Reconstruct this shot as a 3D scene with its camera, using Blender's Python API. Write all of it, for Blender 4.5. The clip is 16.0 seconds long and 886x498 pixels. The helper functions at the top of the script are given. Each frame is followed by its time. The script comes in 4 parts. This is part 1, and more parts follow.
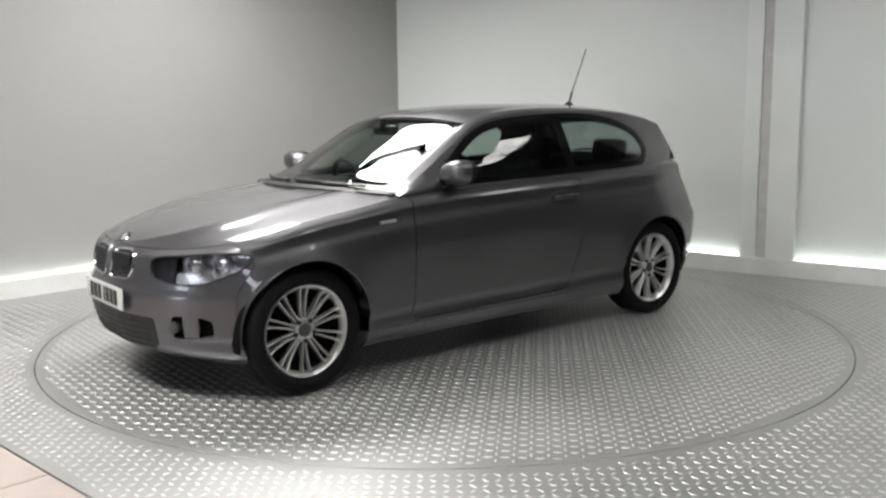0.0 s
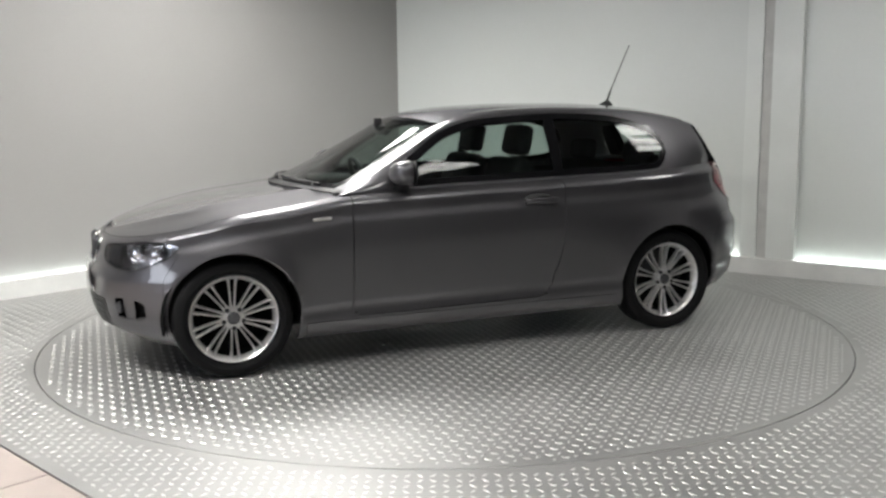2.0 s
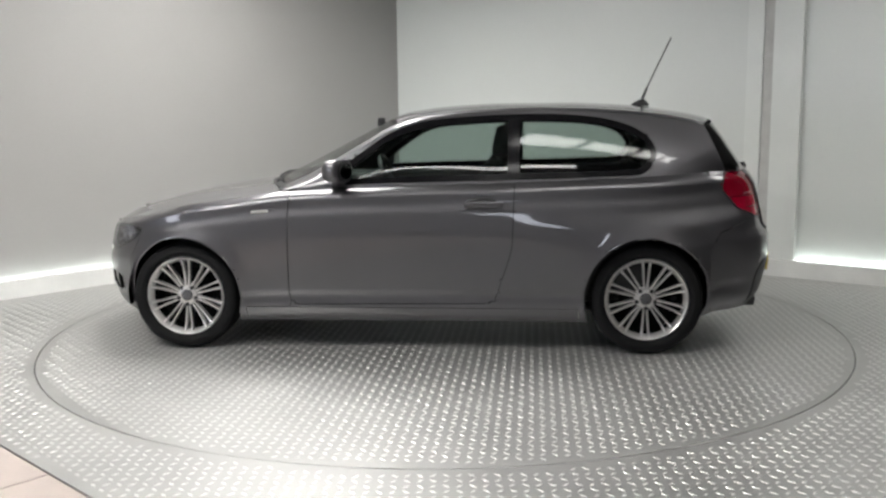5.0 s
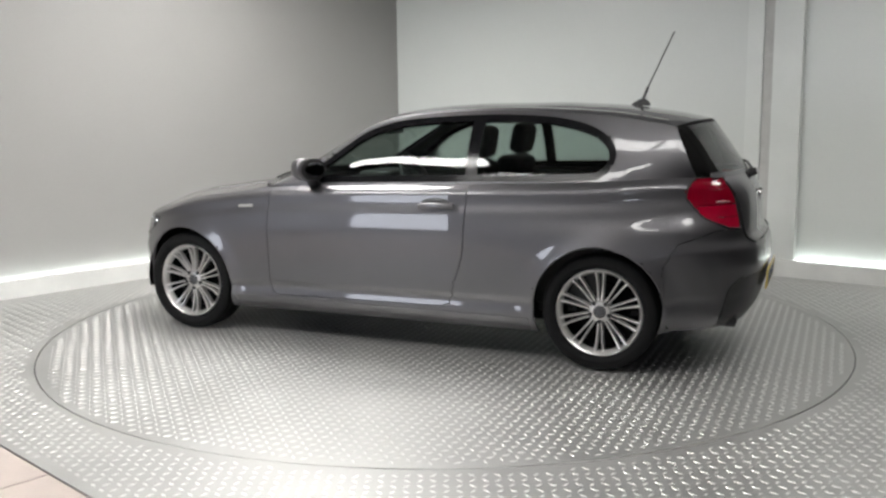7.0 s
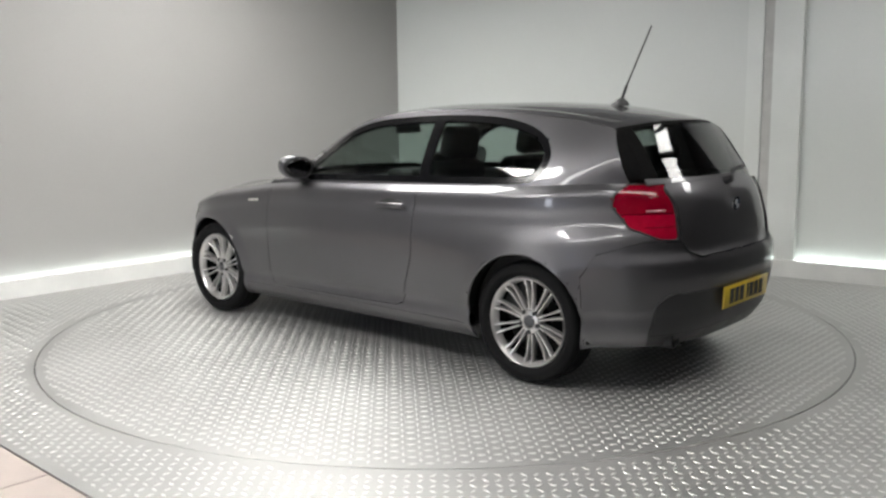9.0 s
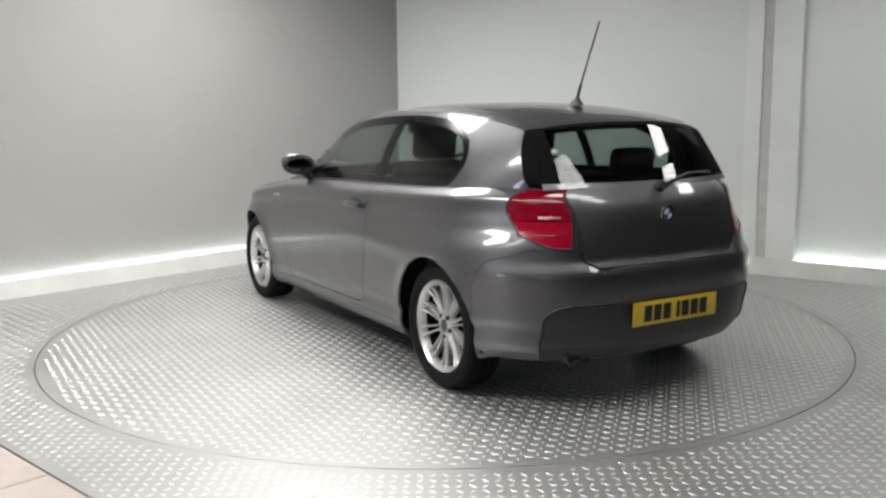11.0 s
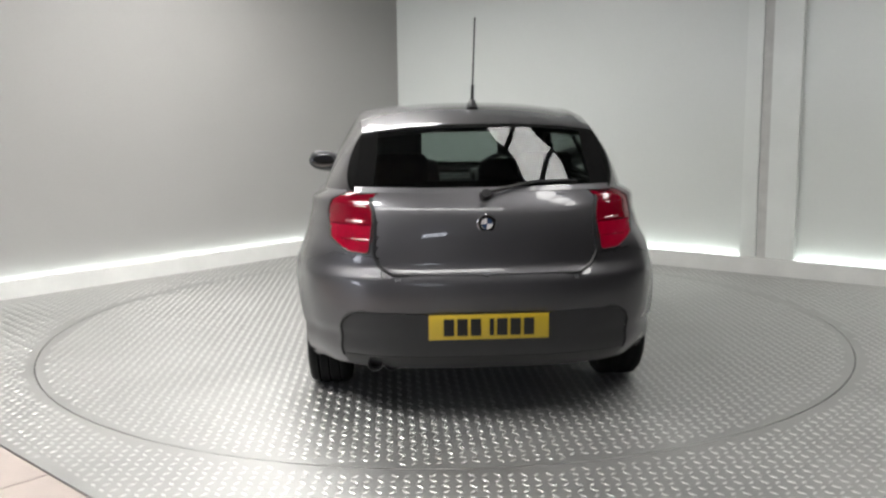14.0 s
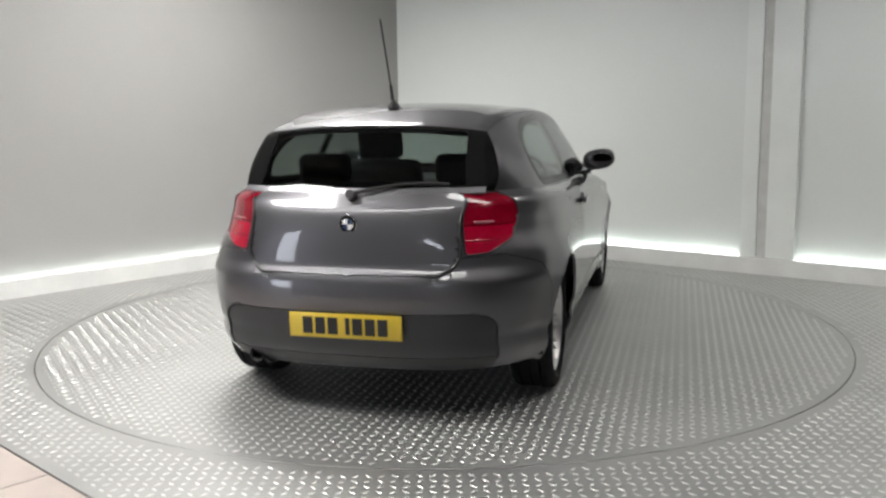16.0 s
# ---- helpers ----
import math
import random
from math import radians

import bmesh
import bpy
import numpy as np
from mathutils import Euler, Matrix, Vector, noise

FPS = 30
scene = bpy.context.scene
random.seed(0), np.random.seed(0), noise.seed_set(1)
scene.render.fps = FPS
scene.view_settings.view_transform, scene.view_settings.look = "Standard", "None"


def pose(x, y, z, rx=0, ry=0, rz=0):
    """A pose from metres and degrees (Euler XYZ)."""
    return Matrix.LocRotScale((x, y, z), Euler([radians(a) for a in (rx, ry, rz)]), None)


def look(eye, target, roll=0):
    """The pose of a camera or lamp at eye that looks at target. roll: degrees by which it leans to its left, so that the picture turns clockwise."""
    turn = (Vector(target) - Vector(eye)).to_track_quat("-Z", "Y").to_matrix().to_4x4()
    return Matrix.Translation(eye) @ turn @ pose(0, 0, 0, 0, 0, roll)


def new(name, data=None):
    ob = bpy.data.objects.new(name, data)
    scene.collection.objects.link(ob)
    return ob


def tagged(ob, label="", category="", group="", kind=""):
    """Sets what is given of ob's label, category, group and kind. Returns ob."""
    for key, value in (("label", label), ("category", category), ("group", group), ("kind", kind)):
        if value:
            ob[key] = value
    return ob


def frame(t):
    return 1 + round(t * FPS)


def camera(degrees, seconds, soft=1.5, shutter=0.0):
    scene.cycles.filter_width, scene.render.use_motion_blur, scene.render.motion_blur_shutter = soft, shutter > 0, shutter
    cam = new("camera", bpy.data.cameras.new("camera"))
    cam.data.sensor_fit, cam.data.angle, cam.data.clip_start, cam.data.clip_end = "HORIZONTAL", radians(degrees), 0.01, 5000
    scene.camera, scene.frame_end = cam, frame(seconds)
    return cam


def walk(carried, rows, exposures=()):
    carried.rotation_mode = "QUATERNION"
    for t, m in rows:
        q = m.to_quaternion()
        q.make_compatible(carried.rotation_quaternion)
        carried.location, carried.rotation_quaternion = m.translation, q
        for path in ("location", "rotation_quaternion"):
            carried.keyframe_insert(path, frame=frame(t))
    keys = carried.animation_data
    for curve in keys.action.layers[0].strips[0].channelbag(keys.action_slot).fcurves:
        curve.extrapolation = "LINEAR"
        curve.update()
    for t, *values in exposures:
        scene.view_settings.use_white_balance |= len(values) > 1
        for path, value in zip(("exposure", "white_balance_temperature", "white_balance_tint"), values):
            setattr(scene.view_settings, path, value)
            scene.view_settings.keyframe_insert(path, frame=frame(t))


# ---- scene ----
cam = camera(52.37, 16.0, soft=2.6)
EYE = (0.0, 0.0, 1.369)
CAM = look(EYE, (0.0, math.cos(radians(8.704)), 1.369 - math.sin(radians(8.704))), -0.69)
walk(cam, [(0.0, CAM), (16.0, CAM)], exposures=[(0.0, 0.0), (16.0, 0.0)])

# ---- world and light ----
world = bpy.data.worlds.new("world")
scene.world = world
world.use_nodes = True
world.node_tree.nodes["Background"].inputs["Color"].default_value = (0.75, 0.8, 0.85, 1)
world.node_tree.nodes["Background"].inputs["Strength"].default_value = 0.02
RIGHT_LIGHT, FRONT_LIGHT, BACK_LIGHT = 11.0, 40.0, 22.5
NEAR_LIGHT, SIDE_LIGHT = 13.0, 14.0
STRIP_LIGHT = 8.5
WINDOW_LIGHT = 8.5

# ---- materials ----


def material(name, base, rough=0.5, metal=0.0, coat=0.0, vary=0.12, scale=8.0, fine=120.0, bump=0.0, glow=0.0, spec=0.5):
    """Principled surface with stains at two scales and a fine relief."""
    m = bpy.data.materials.new(name)
    m.use_nodes = True
    nt = m.node_tree
    b = nt.nodes["Principled BSDF"]
    b.inputs["Base Color"].default_value = (*base, 1)
    b.inputs["Roughness"].default_value = rough
    b.inputs["Metallic"].default_value = metal
    b.inputs["Coat Weight"].default_value = coat
    b.inputs["Coat Roughness"].default_value = 0.04
    b.inputs["Specular IOR Level"].default_value = spec
    if glow:
        b.inputs["Emission Color"].default_value = (*base, 1)
        b.inputs["Emission Strength"].default_value = glow
    if vary:
        co = nt.nodes.new("ShaderNodeTexCoord")
        n1 = nt.nodes.new("ShaderNodeTexNoise")
        n1.inputs["Scale"].default_value = scale
        n1.inputs["Detail"].default_value = 4
        n2 = nt.nodes.new("ShaderNodeTexNoise")
        n2.inputs["Scale"].default_value = fine
        n2.inputs["Detail"].default_value = 2
        nt.links.new(co.outputs["Object"], n1.inputs["Vector"])
        nt.links.new(co.outputs["Object"], n2.inputs["Vector"])
        add = nt.nodes.new("ShaderNodeMath")
        add.operation = "MULTIPLY_ADD"
        add.inputs[1].default_value = 0.35
        nt.links.new(n2.outputs["Fac"], add.inputs[0])
        nt.links.new(n1.outputs["Fac"], add.inputs[2])
        ramp = nt.nodes.new("ShaderNodeMapRange")
        ramp.inputs["From Min"].default_value = 0.35
        ramp.inputs["From Max"].default_value = 1.0
        ramp.inputs["To Min"].default_value = 1 - vary
        ramp.inputs["To Max"].default_value = 1 + vary
        nt.links.new(add.outputs[0], ramp.inputs["Value"])
        mul = nt.nodes.new("ShaderNodeVectorMath")
        mul.operation = "SCALE"
        mul.inputs[0].default_value = base
        nt.links.new(ramp.outputs[0], mul.inputs["Scale"])
        nt.links.new(mul.outputs[0], b.inputs["Base Color"])
        r2 = nt.nodes.new("ShaderNodeMath")
        r2.operation = "MULTIPLY"
        r2.inputs[1].default_value = rough
        nt.links.new(ramp.outputs[0], r2.inputs[0])
        nt.links.new(r2.outputs[0], b.inputs["Roughness"])
        if bump:
            bp = nt.nodes.new("ShaderNodeBump")
            bp.inputs["Strength"].default_value = bump
            bp.inputs["Distance"].default_value = 0.002
            nt.links.new(n2.outputs["Fac"], bp.inputs["Height"])
            nt.links.new(bp.outputs[0], b.inputs["Normal"])
    return m


def glass(name, tint, rough=0.0, gloss=0.045):
    """Thin pane: clear tint with a mirror sheen that grows at grazing angles."""
    m = bpy.data.materials.new(name)
    m.use_nodes = True
    nt = m.node_tree
    nt.nodes.clear()
    out = nt.nodes.new("ShaderNodeOutputMaterial")
    tr = nt.nodes.new("ShaderNodeBsdfTransparent")
    tr.inputs["Color"].default_value = (*tint, 1)
    gl = nt.nodes.new("ShaderNodeBsdfGlossy")
    gl.inputs["Roughness"].default_value = rough
    lw = nt.nodes.new("ShaderNodeLayerWeight")
    lw.inputs["Blend"].default_value = 0.5
    pw = nt.nodes.new("ShaderNodeMath")
    pw.operation = "POWER"
    pw.inputs[1].default_value = 4.0
    nt.links.new(lw.outputs["Facing"], pw.inputs[0])
    fr = nt.nodes.new("ShaderNodeMath")
    fr.operation = "MULTIPLY_ADD"
    fr.inputs[1].default_value = 1 - gloss
    fr.inputs[2].default_value = gloss
    nt.links.new(pw.outputs[0], fr.inputs[0])
    mix = nt.nodes.new("ShaderNodeMixShader")
    nt.links.new(fr.outputs[0], mix.inputs[0])
    nt.links.new(tr.outputs[0], mix.inputs[1])
    nt.links.new(gl.outputs[0], mix.inputs[2])
    nt.links.new(mix.outputs[0], out.inputs["Surface"])
    return m


PAINT = material("grey_metallic_paint", (0.116, 0.113, 0.121), 0.42, 0.88, 1.0, 0.06, 3.0, 900.0)
BLACK_PLASTIC = material("black_plastic", (0.012, 0.012, 0.013), 0.45, 0, 0, 0.2, 12, 300, 0.2)
BLACK_GLOSS = material("gloss_black", (0.006, 0.006, 0.007), 0.14, 0, 0.0, 0.1, 20, 200, spec=0.3)
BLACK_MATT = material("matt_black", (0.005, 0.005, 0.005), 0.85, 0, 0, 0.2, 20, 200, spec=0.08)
RUBBER = material("tyre_rubber", (0.009, 0.009, 0.0095), 0.75, 0, 0, 0.3, 14, 200, 0.4, spec=0.12)
ALLOY = material("silver_alloy", (0.62, 0.61, 0.60), 0.32, 0.75, 0.3, 0.08, 30, 300)
LAMP_BOWL = material("lamp_bowl_metal", (0.62, 0.62, 0.64), 0.16, 0.95, 0, 0.2, 40, 70, 1.0)
CHROME = material("chrome", (0.85, 0.85, 0.86), 0.08, 1.0, 0, 0.04, 20, 200)
DARK_MIRROR = material("tinted_mirror", (0.14, 0.14, 0.145), 0.06, 1.0, 0, 0.04, 20, 200)
DARK_METAL = material("dark_steel", (0.10, 0.10, 0.105), 0.5, 0.8, 0, 0.2, 20, 200)
GLASS = glass("tinted_glass", (0.56, 0.63, 0.60))
REAR_GLASS = glass("privacy_glass", (0.42, 0.47, 0.45))
LENS = glass("clear_lens", (0.92, 0.93, 0.95))
RED_LENS = material("red_lamp_lens", (0.19, 0.0007, 0.011), 0.12, 0, 0.35, 0.15, 30, 260)
RED_BRIGHT = material("red_lamp_lower", (0.32, 0.001, 0.020), 0.15, 0, 0.35, 0.15, 30, 260)
CLEAR_RED = material("pale_lamp_band", (0.50, 0.19, 0.22), 0.12, 0.2, 1.0, 0.2, 60, 300)
CLOTH = material("dark_seat_cloth", (0.007, 0.007, 0.0075), 0.9, 0, 0, 0.3, 20, 400, 0.5)
TRIM = material("interior_trim", (0.010, 0.010, 0.0105), 0.65, 0, 0, 0.25, 14, 300, 0.3)
YELLOW = material("yellow_plate", (0.62, 0.44, 0.035), 0.35, 0, 0.3, 0.08, 10, 200)
WHITE_PLATE = material("white_plate", (0.58, 0.58, 0.56), 0.35, 0, 0.3, 0.06, 10, 200)
INK = material("plate_ink", (0.012, 0.012, 0.012), 0.5, 0, 0, 0.1, 40, 300)
BADGE_BLUE = material("badge_blue", (0.02, 0.05, 0.12), 0.2, 0, 1.0, 0.05, 40, 300)
BADGE_WHITE = material("badge_white", (0.75, 0.75, 0.76), 0.2, 0, 1.0, 0.05, 40, 300)
AMBER = material("side_repeater_lens", (0.40, 0.39, 0.37), 0.2, 0, 1.0, 0.1, 40, 300)
# left wall's white is darkened in colour to offset the lamps' spill on it
WALL = material("white_wall_toned_down", (0.33, 0.324, 0.314), 0.55, 0, 0, 0.05, 0.9, 60, 0.08)
DARK_WALL = material("dull_unseen_wall", (0.36, 0.36, 0.37), 0.7, 0, 0, 0.1, 1.5, 60, 0.1)
GREY_WALL = material("grey_unseen_wall", (0.20, 0.20, 0.205), 0.7, 0, 0, 0.1, 1.5, 60, 0.1)
# black colour stands in for the darkness that the car's rear reflects
BLACK_WALL = material("black_unseen_wall", (0.018, 0.018, 0.019), 0.8, 0, 0, 0.1, 1.5, 60, 0.1)
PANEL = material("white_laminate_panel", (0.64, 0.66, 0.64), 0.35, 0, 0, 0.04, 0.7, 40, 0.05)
FRAME_WHITE = material("white_metal_frame", (0.68, 0.70, 0.68), 0.4, 0, 0, 0.06, 3, 90, 0.1)
KERB = material("grey_white_kerb", (0.72, 0.72, 0.70), 0.5, 0, 0, 0.10, 4, 80, 0.15)
CEIL = material("grey_ceiling", (0.22, 0.22, 0.22), 0.8, 0, 0, 0.08, 2, 60, 0.1)
DARK_BAR = material("dark_light_bar", (0.03, 0.03, 0.03), 0.5, 0, 0, 0.1, 10, 100)
GROOVE = material("dark_groove", (0.48, 0.48, 0.465), 0.7, 0, 0, 0.15, 10, 100)
STEEL = material("brushed_tread_plate", (0.44, 0.44, 0.43), 0.46, 0.75, 0, 0.14, 1.6, 45, 0.10)
# bars lighter than the plate: the overhead light they catch, put into colour
TREAD = material("tread_bars_lit", (0.68, 0.68, 0.665), 0.42, 0.70, 0, 0.12, 2.0, 60, 0.05)
TILE = material("pinkish_floor_tile", (0.42, 0.36, 0.33), 0.45, 0, 0, 0.12, 5, 90, 0.15)
GROUT = material("dark_grout", (0.10, 0.095, 0.09), 0.8, 0, 0, 0.2, 12, 120)
GLOW_STRIP = material("lit_floor_strip", (0.92, 1.0, 0.97), 0.5, 0, 0, 0, glow=STRIP_LIGHT)
GLOW_WINDOW = material("lit_window", (0.86, 0.90, 1.0), 0.5, 0, 0, 0, glow=WINDOW_LIGHT)

# ---- mesh helpers ----


def mesh_object(name, verts, faces, mat, parent=None, label="", smooth=True, sharp=35.0):
    me = bpy.data.meshes.new(name)
    me.from_pydata([tuple(v) for v in verts], [], [tuple(f) for f in faces])
    me.materials.append(mat)
    if smooth:
        me.shade_smooth()
        me.set_sharp_from_angle(angle=radians(sharp))
    me.update()
    ob = new(name, me)
    if parent:
        ob.parent = parent
    return tagged(ob, label)


def part(name, bm, mat, parent=None, label="", smooth=True, sharp=35.0):
    bmesh.ops.recalc_face_normals(bm, faces=bm.faces)
    me = bpy.data.meshes.new(name)
    bm.to_mesh(me)
    bm.free()
    me.materials.append(mat)
    if smooth:
        me.shade_smooth()
        me.set_sharp_from_angle(angle=radians(sharp))
    ob = new(name, me)
    if parent:
        ob.parent = parent
    return tagged(ob, label)


def box(bm, size, at=(0, 0, 0), turn=None, bevel=0.0, seg=2):
    m = Matrix.Translation(at) @ (turn or Matrix()) @ Matrix.Diagonal((*size, 1))
    g = bmesh.ops.create_cube(bm, size=1.0, matrix=m)
    if bevel:
        es = list({e for v in g["verts"] for e in v.link_edges})
        bmesh.ops.bevel(bm, geom=es, offset=bevel, segments=seg, affect="EDGES", profile=0.5)
    return bm


def cyl(bm, r1, r2, depth, m, seg=24):
    bmesh.ops.create_cone(bm, cap_ends=True, segments=seg, radius1=r1, radius2=r2, depth=depth, matrix=m)
    return bm


def lathe(profile, seg=64, closed=False):
    """Verts and faces of a (radius, y) profile turned round the y axis."""
    vs, fs = [], []
    n = len(profile)
    for i in range(seg):
        a = 2 * math.pi * i / seg
        for r, y in profile:
            vs.append((r * math.cos(a), y, r * math.sin(a)))
    for i in range(seg):
        j = (i + 1) % seg
        for k in range(n if closed else n - 1):
            l = (k + 1) % n
            fs.append((i * n + k, i * n + l, j * n + l, j * n + k))
    return vs, fs


def curve(points, x):
    """Smooth monotone interpolation through a few (x, value) knots."""
    px = [p[0] for p in points]
    py = [p[1] for p in points]
    if px[0] > px[-1]:
        px, py = px[::-1], py[::-1]
    if x <= px[0]:
        return py[0]
    if x >= px[-1]:
        return py[-1]
    d = [(py[i + 1] - py[i]) / (px[i + 1] - px[i]) for i in range(len(px) - 1)]
    m = [d[0]] + [0.0 if a * b <= 0 else 2 * a * b / (a + b) for a, b in zip(d, d[1:])] + [d[-1]]
    i = max(k for k in range(len(px) - 1) if px[k] <= x)
    h = px[i + 1] - px[i]
    t = (x - px[i]) / h
    return ((2 * t**3 - 3 * t * t + 1) * py[i] + (t**3 - 2 * t * t + t) * h * m[i]
            + (-2 * t**3 + 3 * t * t) * py[i + 1] + (t**3 - t * t) * h * m[i + 1])


# ---- the room ----
CENTRE = Vector((0.0035, 5.773, 0.0))
RADIUS = 2.46
CORNER = Vector((-0.45, 9.66, 0.0))
LEFT_WAY = Vector((-0.6897, -0.7241, 0.0))
RIGHT_WAY = Vector((0.796, -0.605, 0.0))
KERB_H = 0.135
HEIGHT = 3.15


def strip_box(bm, start, way, side, a0, a1, d0, d1, z0, z1):
    """A box along a wall: from a0 to a1 metres along it, d0 to d1 metres behind its face."""
    c = []
    for z in (z0, z1):
        for a, d in ((a0, d0), (a1, d0), (a1, d1), (a0, d1)):
            c.append(bm.verts.new(start + way * a + side * d + Vector((0, 0, z))))
    for f in ((0, 1, 2, 3), (7, 6, 5, 4), (0, 4, 5, 1), (1, 5, 6, 2), (2, 6, 7, 3), (3, 7, 4, 0)):
        bm.faces.new([c[i] for i in f])
    return bm


def setting(name, bm, mat, label, smooth=False):
    return tagged(part(name, bm, mat, None, "", smooth), label, name.rstrip("_0123456789"), "", "structure")


def build_room():
    out_l = Vector((-0.7241, 0.6897, 0))   # away from the room
    out_r = Vector((0.605, 0.796, 0))
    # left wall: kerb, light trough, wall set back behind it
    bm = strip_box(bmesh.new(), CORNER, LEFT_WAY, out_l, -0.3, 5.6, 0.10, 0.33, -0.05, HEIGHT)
    setting("wall_left", bm, WALL, "smooth white painted studio wall, colour darkened against lamp spill, washed by a floor strip")
    k = setting("kerb_left", strip_box(bmesh.new(), CORNER, LEFT_WAY, out_l, 0.0, 5.6, 0.0, 0.05, 0.0, KERB_H), KERB,
                "low grey-white kerb hiding a light strip")
    tagged(k, "", "kerb")
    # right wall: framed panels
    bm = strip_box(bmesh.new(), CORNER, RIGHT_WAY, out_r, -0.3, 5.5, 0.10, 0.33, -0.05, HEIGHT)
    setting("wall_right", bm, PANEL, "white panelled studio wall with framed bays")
    k = setting("kerb_right", strip_box(bmesh.new(), CORNER, RIGHT_WAY, out_r, 0.0, 5.5, 0.0, 0.05, 0.0, KERB_H), KERB,
                "low grey-white kerb under the wall panels")
    tagged(k, "", "kerb")
    # posts either side of the expansion groove, floor to ceiling
    posts = [(3.66, 3.79), (3.87, 4.10)]
    for a, b in posts:
        bm = strip_box(bmesh.new(), CORNER, RIGHT_WAY, out_r, a, b, 0.055, 0.098, KERB_H, HEIGHT)
        bmesh.ops.bevel(bm, geom=list(bm.edges), offset=0.003, segments=2, affect="EDGES")
        tagged(part("wall_post", bm, FRAME_WHITE), "white metal post framing the wall panels", "post", "wall posts", "structure")
    for a in (3.79,):
        bm = strip_box(bmesh.new(), CORNER, RIGHT_WAY, out_r, a + 0.002, a + 0.078, 0.068, 0.097, 0.002, HEIGHT)
        tagged(part("wall_groove", bm, GROOVE), "shadowed vertical groove between two wall posts", "groove", "", "structure")
    # light strips in the trough behind the kerb
    for start, way, side, a, b in ((CORNER, LEFT_WAY, out_l, 0.15, 5.55), (CORNER, RIGHT_WAY, out_r, 0.15, 3.64),
                                   (CORNER, RIGHT_WAY, out_r, 4.12, 5.45)):
        th = new("light_strip")
        tagged(th, "white glowing light strip in the trough behind the kerb", "light strip", "floor light strips")
        part("channel", strip_box(bmesh.new(), start, way, side, a, b, 0.053, 0.097, KERB_H - 0.09, KERB_H - 0.05), FRAME_WHITE, th)
        part("tube", strip_box(bmesh.new(), start, way, side, a, b, 0.058, 0.092, KERB_H - 0.048, KERB_H - 0.012), GLOW_STRIP, th, "glowing white tube")
    # unseen walls added behind the camera, toned for the car's reflections, and the ceiling
    setting("wall_behind", strip_box(bmesh.new(), Vector((-13.0, -2.6, 0)), Vector((1, 0, 0)), Vector((0, -1, 0)), 0.0, 14.0, 0.0, 0.2, -0.05, HEIGHT),
            DARK_WALL, "unseen plain grey wall added to brighten the car's side reflections")
    # unseen, added so that the rear of the car mirrors darkness
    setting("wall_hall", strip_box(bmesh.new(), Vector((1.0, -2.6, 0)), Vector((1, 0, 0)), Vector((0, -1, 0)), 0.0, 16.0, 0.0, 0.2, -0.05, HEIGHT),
            BLACK_WALL, "unseen black wall added for the darkness behind on the right")
    # unseen stretch, added and greyed to dim what the car's side mirrors
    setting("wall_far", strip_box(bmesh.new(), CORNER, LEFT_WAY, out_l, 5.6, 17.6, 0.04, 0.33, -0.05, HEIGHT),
            GREY_WALL, "unseen grey wall added beyond the lit studio wall to dim reflections")
    # another added black wall, out of view past the lit bays
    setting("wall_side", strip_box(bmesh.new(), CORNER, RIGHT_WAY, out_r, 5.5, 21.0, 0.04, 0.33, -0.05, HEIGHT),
            BLACK_WALL, "unseen black wall added for the darkness beyond the lit bays")
    bm = bmesh.new()
    box(bm, (34, 16, 0.15), (2, 4.0, HEIGHT + 0.075))
    setting("ceiling", bm, CEIL, "plain grey studio ceiling")
    # floor
    bm = bmesh.new()
    box(bm, (34, 18, 0.2), (2, 3.5, -0.118))
    setting("floor", bm, GROUT, "dark screed below the plates and tiles")


build_room()


def ceiling_light(at, sx, sy, turn, bars, glow, wide=0.06):
    th = new("ceiling_light")
    th.matrix_basis = pose(*at, 0, 0, turn)
    tagged(th, "large white glowing ceiling light box with dark bars", "ceiling light", "ceiling lights")
    bm = bmesh.new()
    box(bm, (sx, sy, 0.03), (0, 0, 0), None, 0.004)
    part("diffuser", bm, material("lit_ceiling_panel", (1.0, 0.985, 0.955), 0.5, 0, 0, 0, glow=glow), th, "glowing white diffuser")
    bm = bmesh.new()
    for s in (-1, 1):
        box(bm, (sx + 0.12, 0.06, 0.09), (0, s * (sy / 2 + 0.03), 0.0))
        box(bm, (0.06, sy, 0.09), (s * (sx / 2 + 0.03), 0, 0.0))
    part("frame", bm, DARK_BAR, th, "dark frame")
    for i in range(bars):
        bm = bmesh.new()
        box(bm, (sx, wide, 0.05), (0, -sy / 2 + sy * (i + 1) / (bars + 1), -0.03), None, 0.006)
        part("bar", bm, DARK_BAR, th, "dark bar")


def wall_light(at, sx, sz, turn, bars=0):
    th = new("wall_light")
    th.matrix_basis = pose(*at, 0, 0, turn)
    tagged(th, "bright bluish-white wall light box with a white frame", "wall light", "wall lights")
    bm = bmesh.new()
    box(bm, (sx, 0.03, sz), (0, 0, 0), None, 0.004)
    part("diffuser", bm, GLOW_WINDOW, th, "glowing bluish diffuser")
    bm = bmesh.new()
    for s in (-1, 1):
        box(bm, (sx + 0.1, 0.07, 0.05), (0, 0, s * (sz / 2 + 0.025)))
        box(bm, (0.05, 0.07, sz), (s * (sx / 2 + 0.025), 0, 0))
    part("frame", bm, FRAME_WHITE, th, "white frame")
    for i in range(bars):
        bm = bmesh.new()
        box(bm, (sx, 0.04, 0.07), (0, 0.025, -sz / 2 + sz * (i + 1) / (bars + 1)), None, 0.006)
        part("bar", bm, DARK_BAR, th, "dark cross bar")


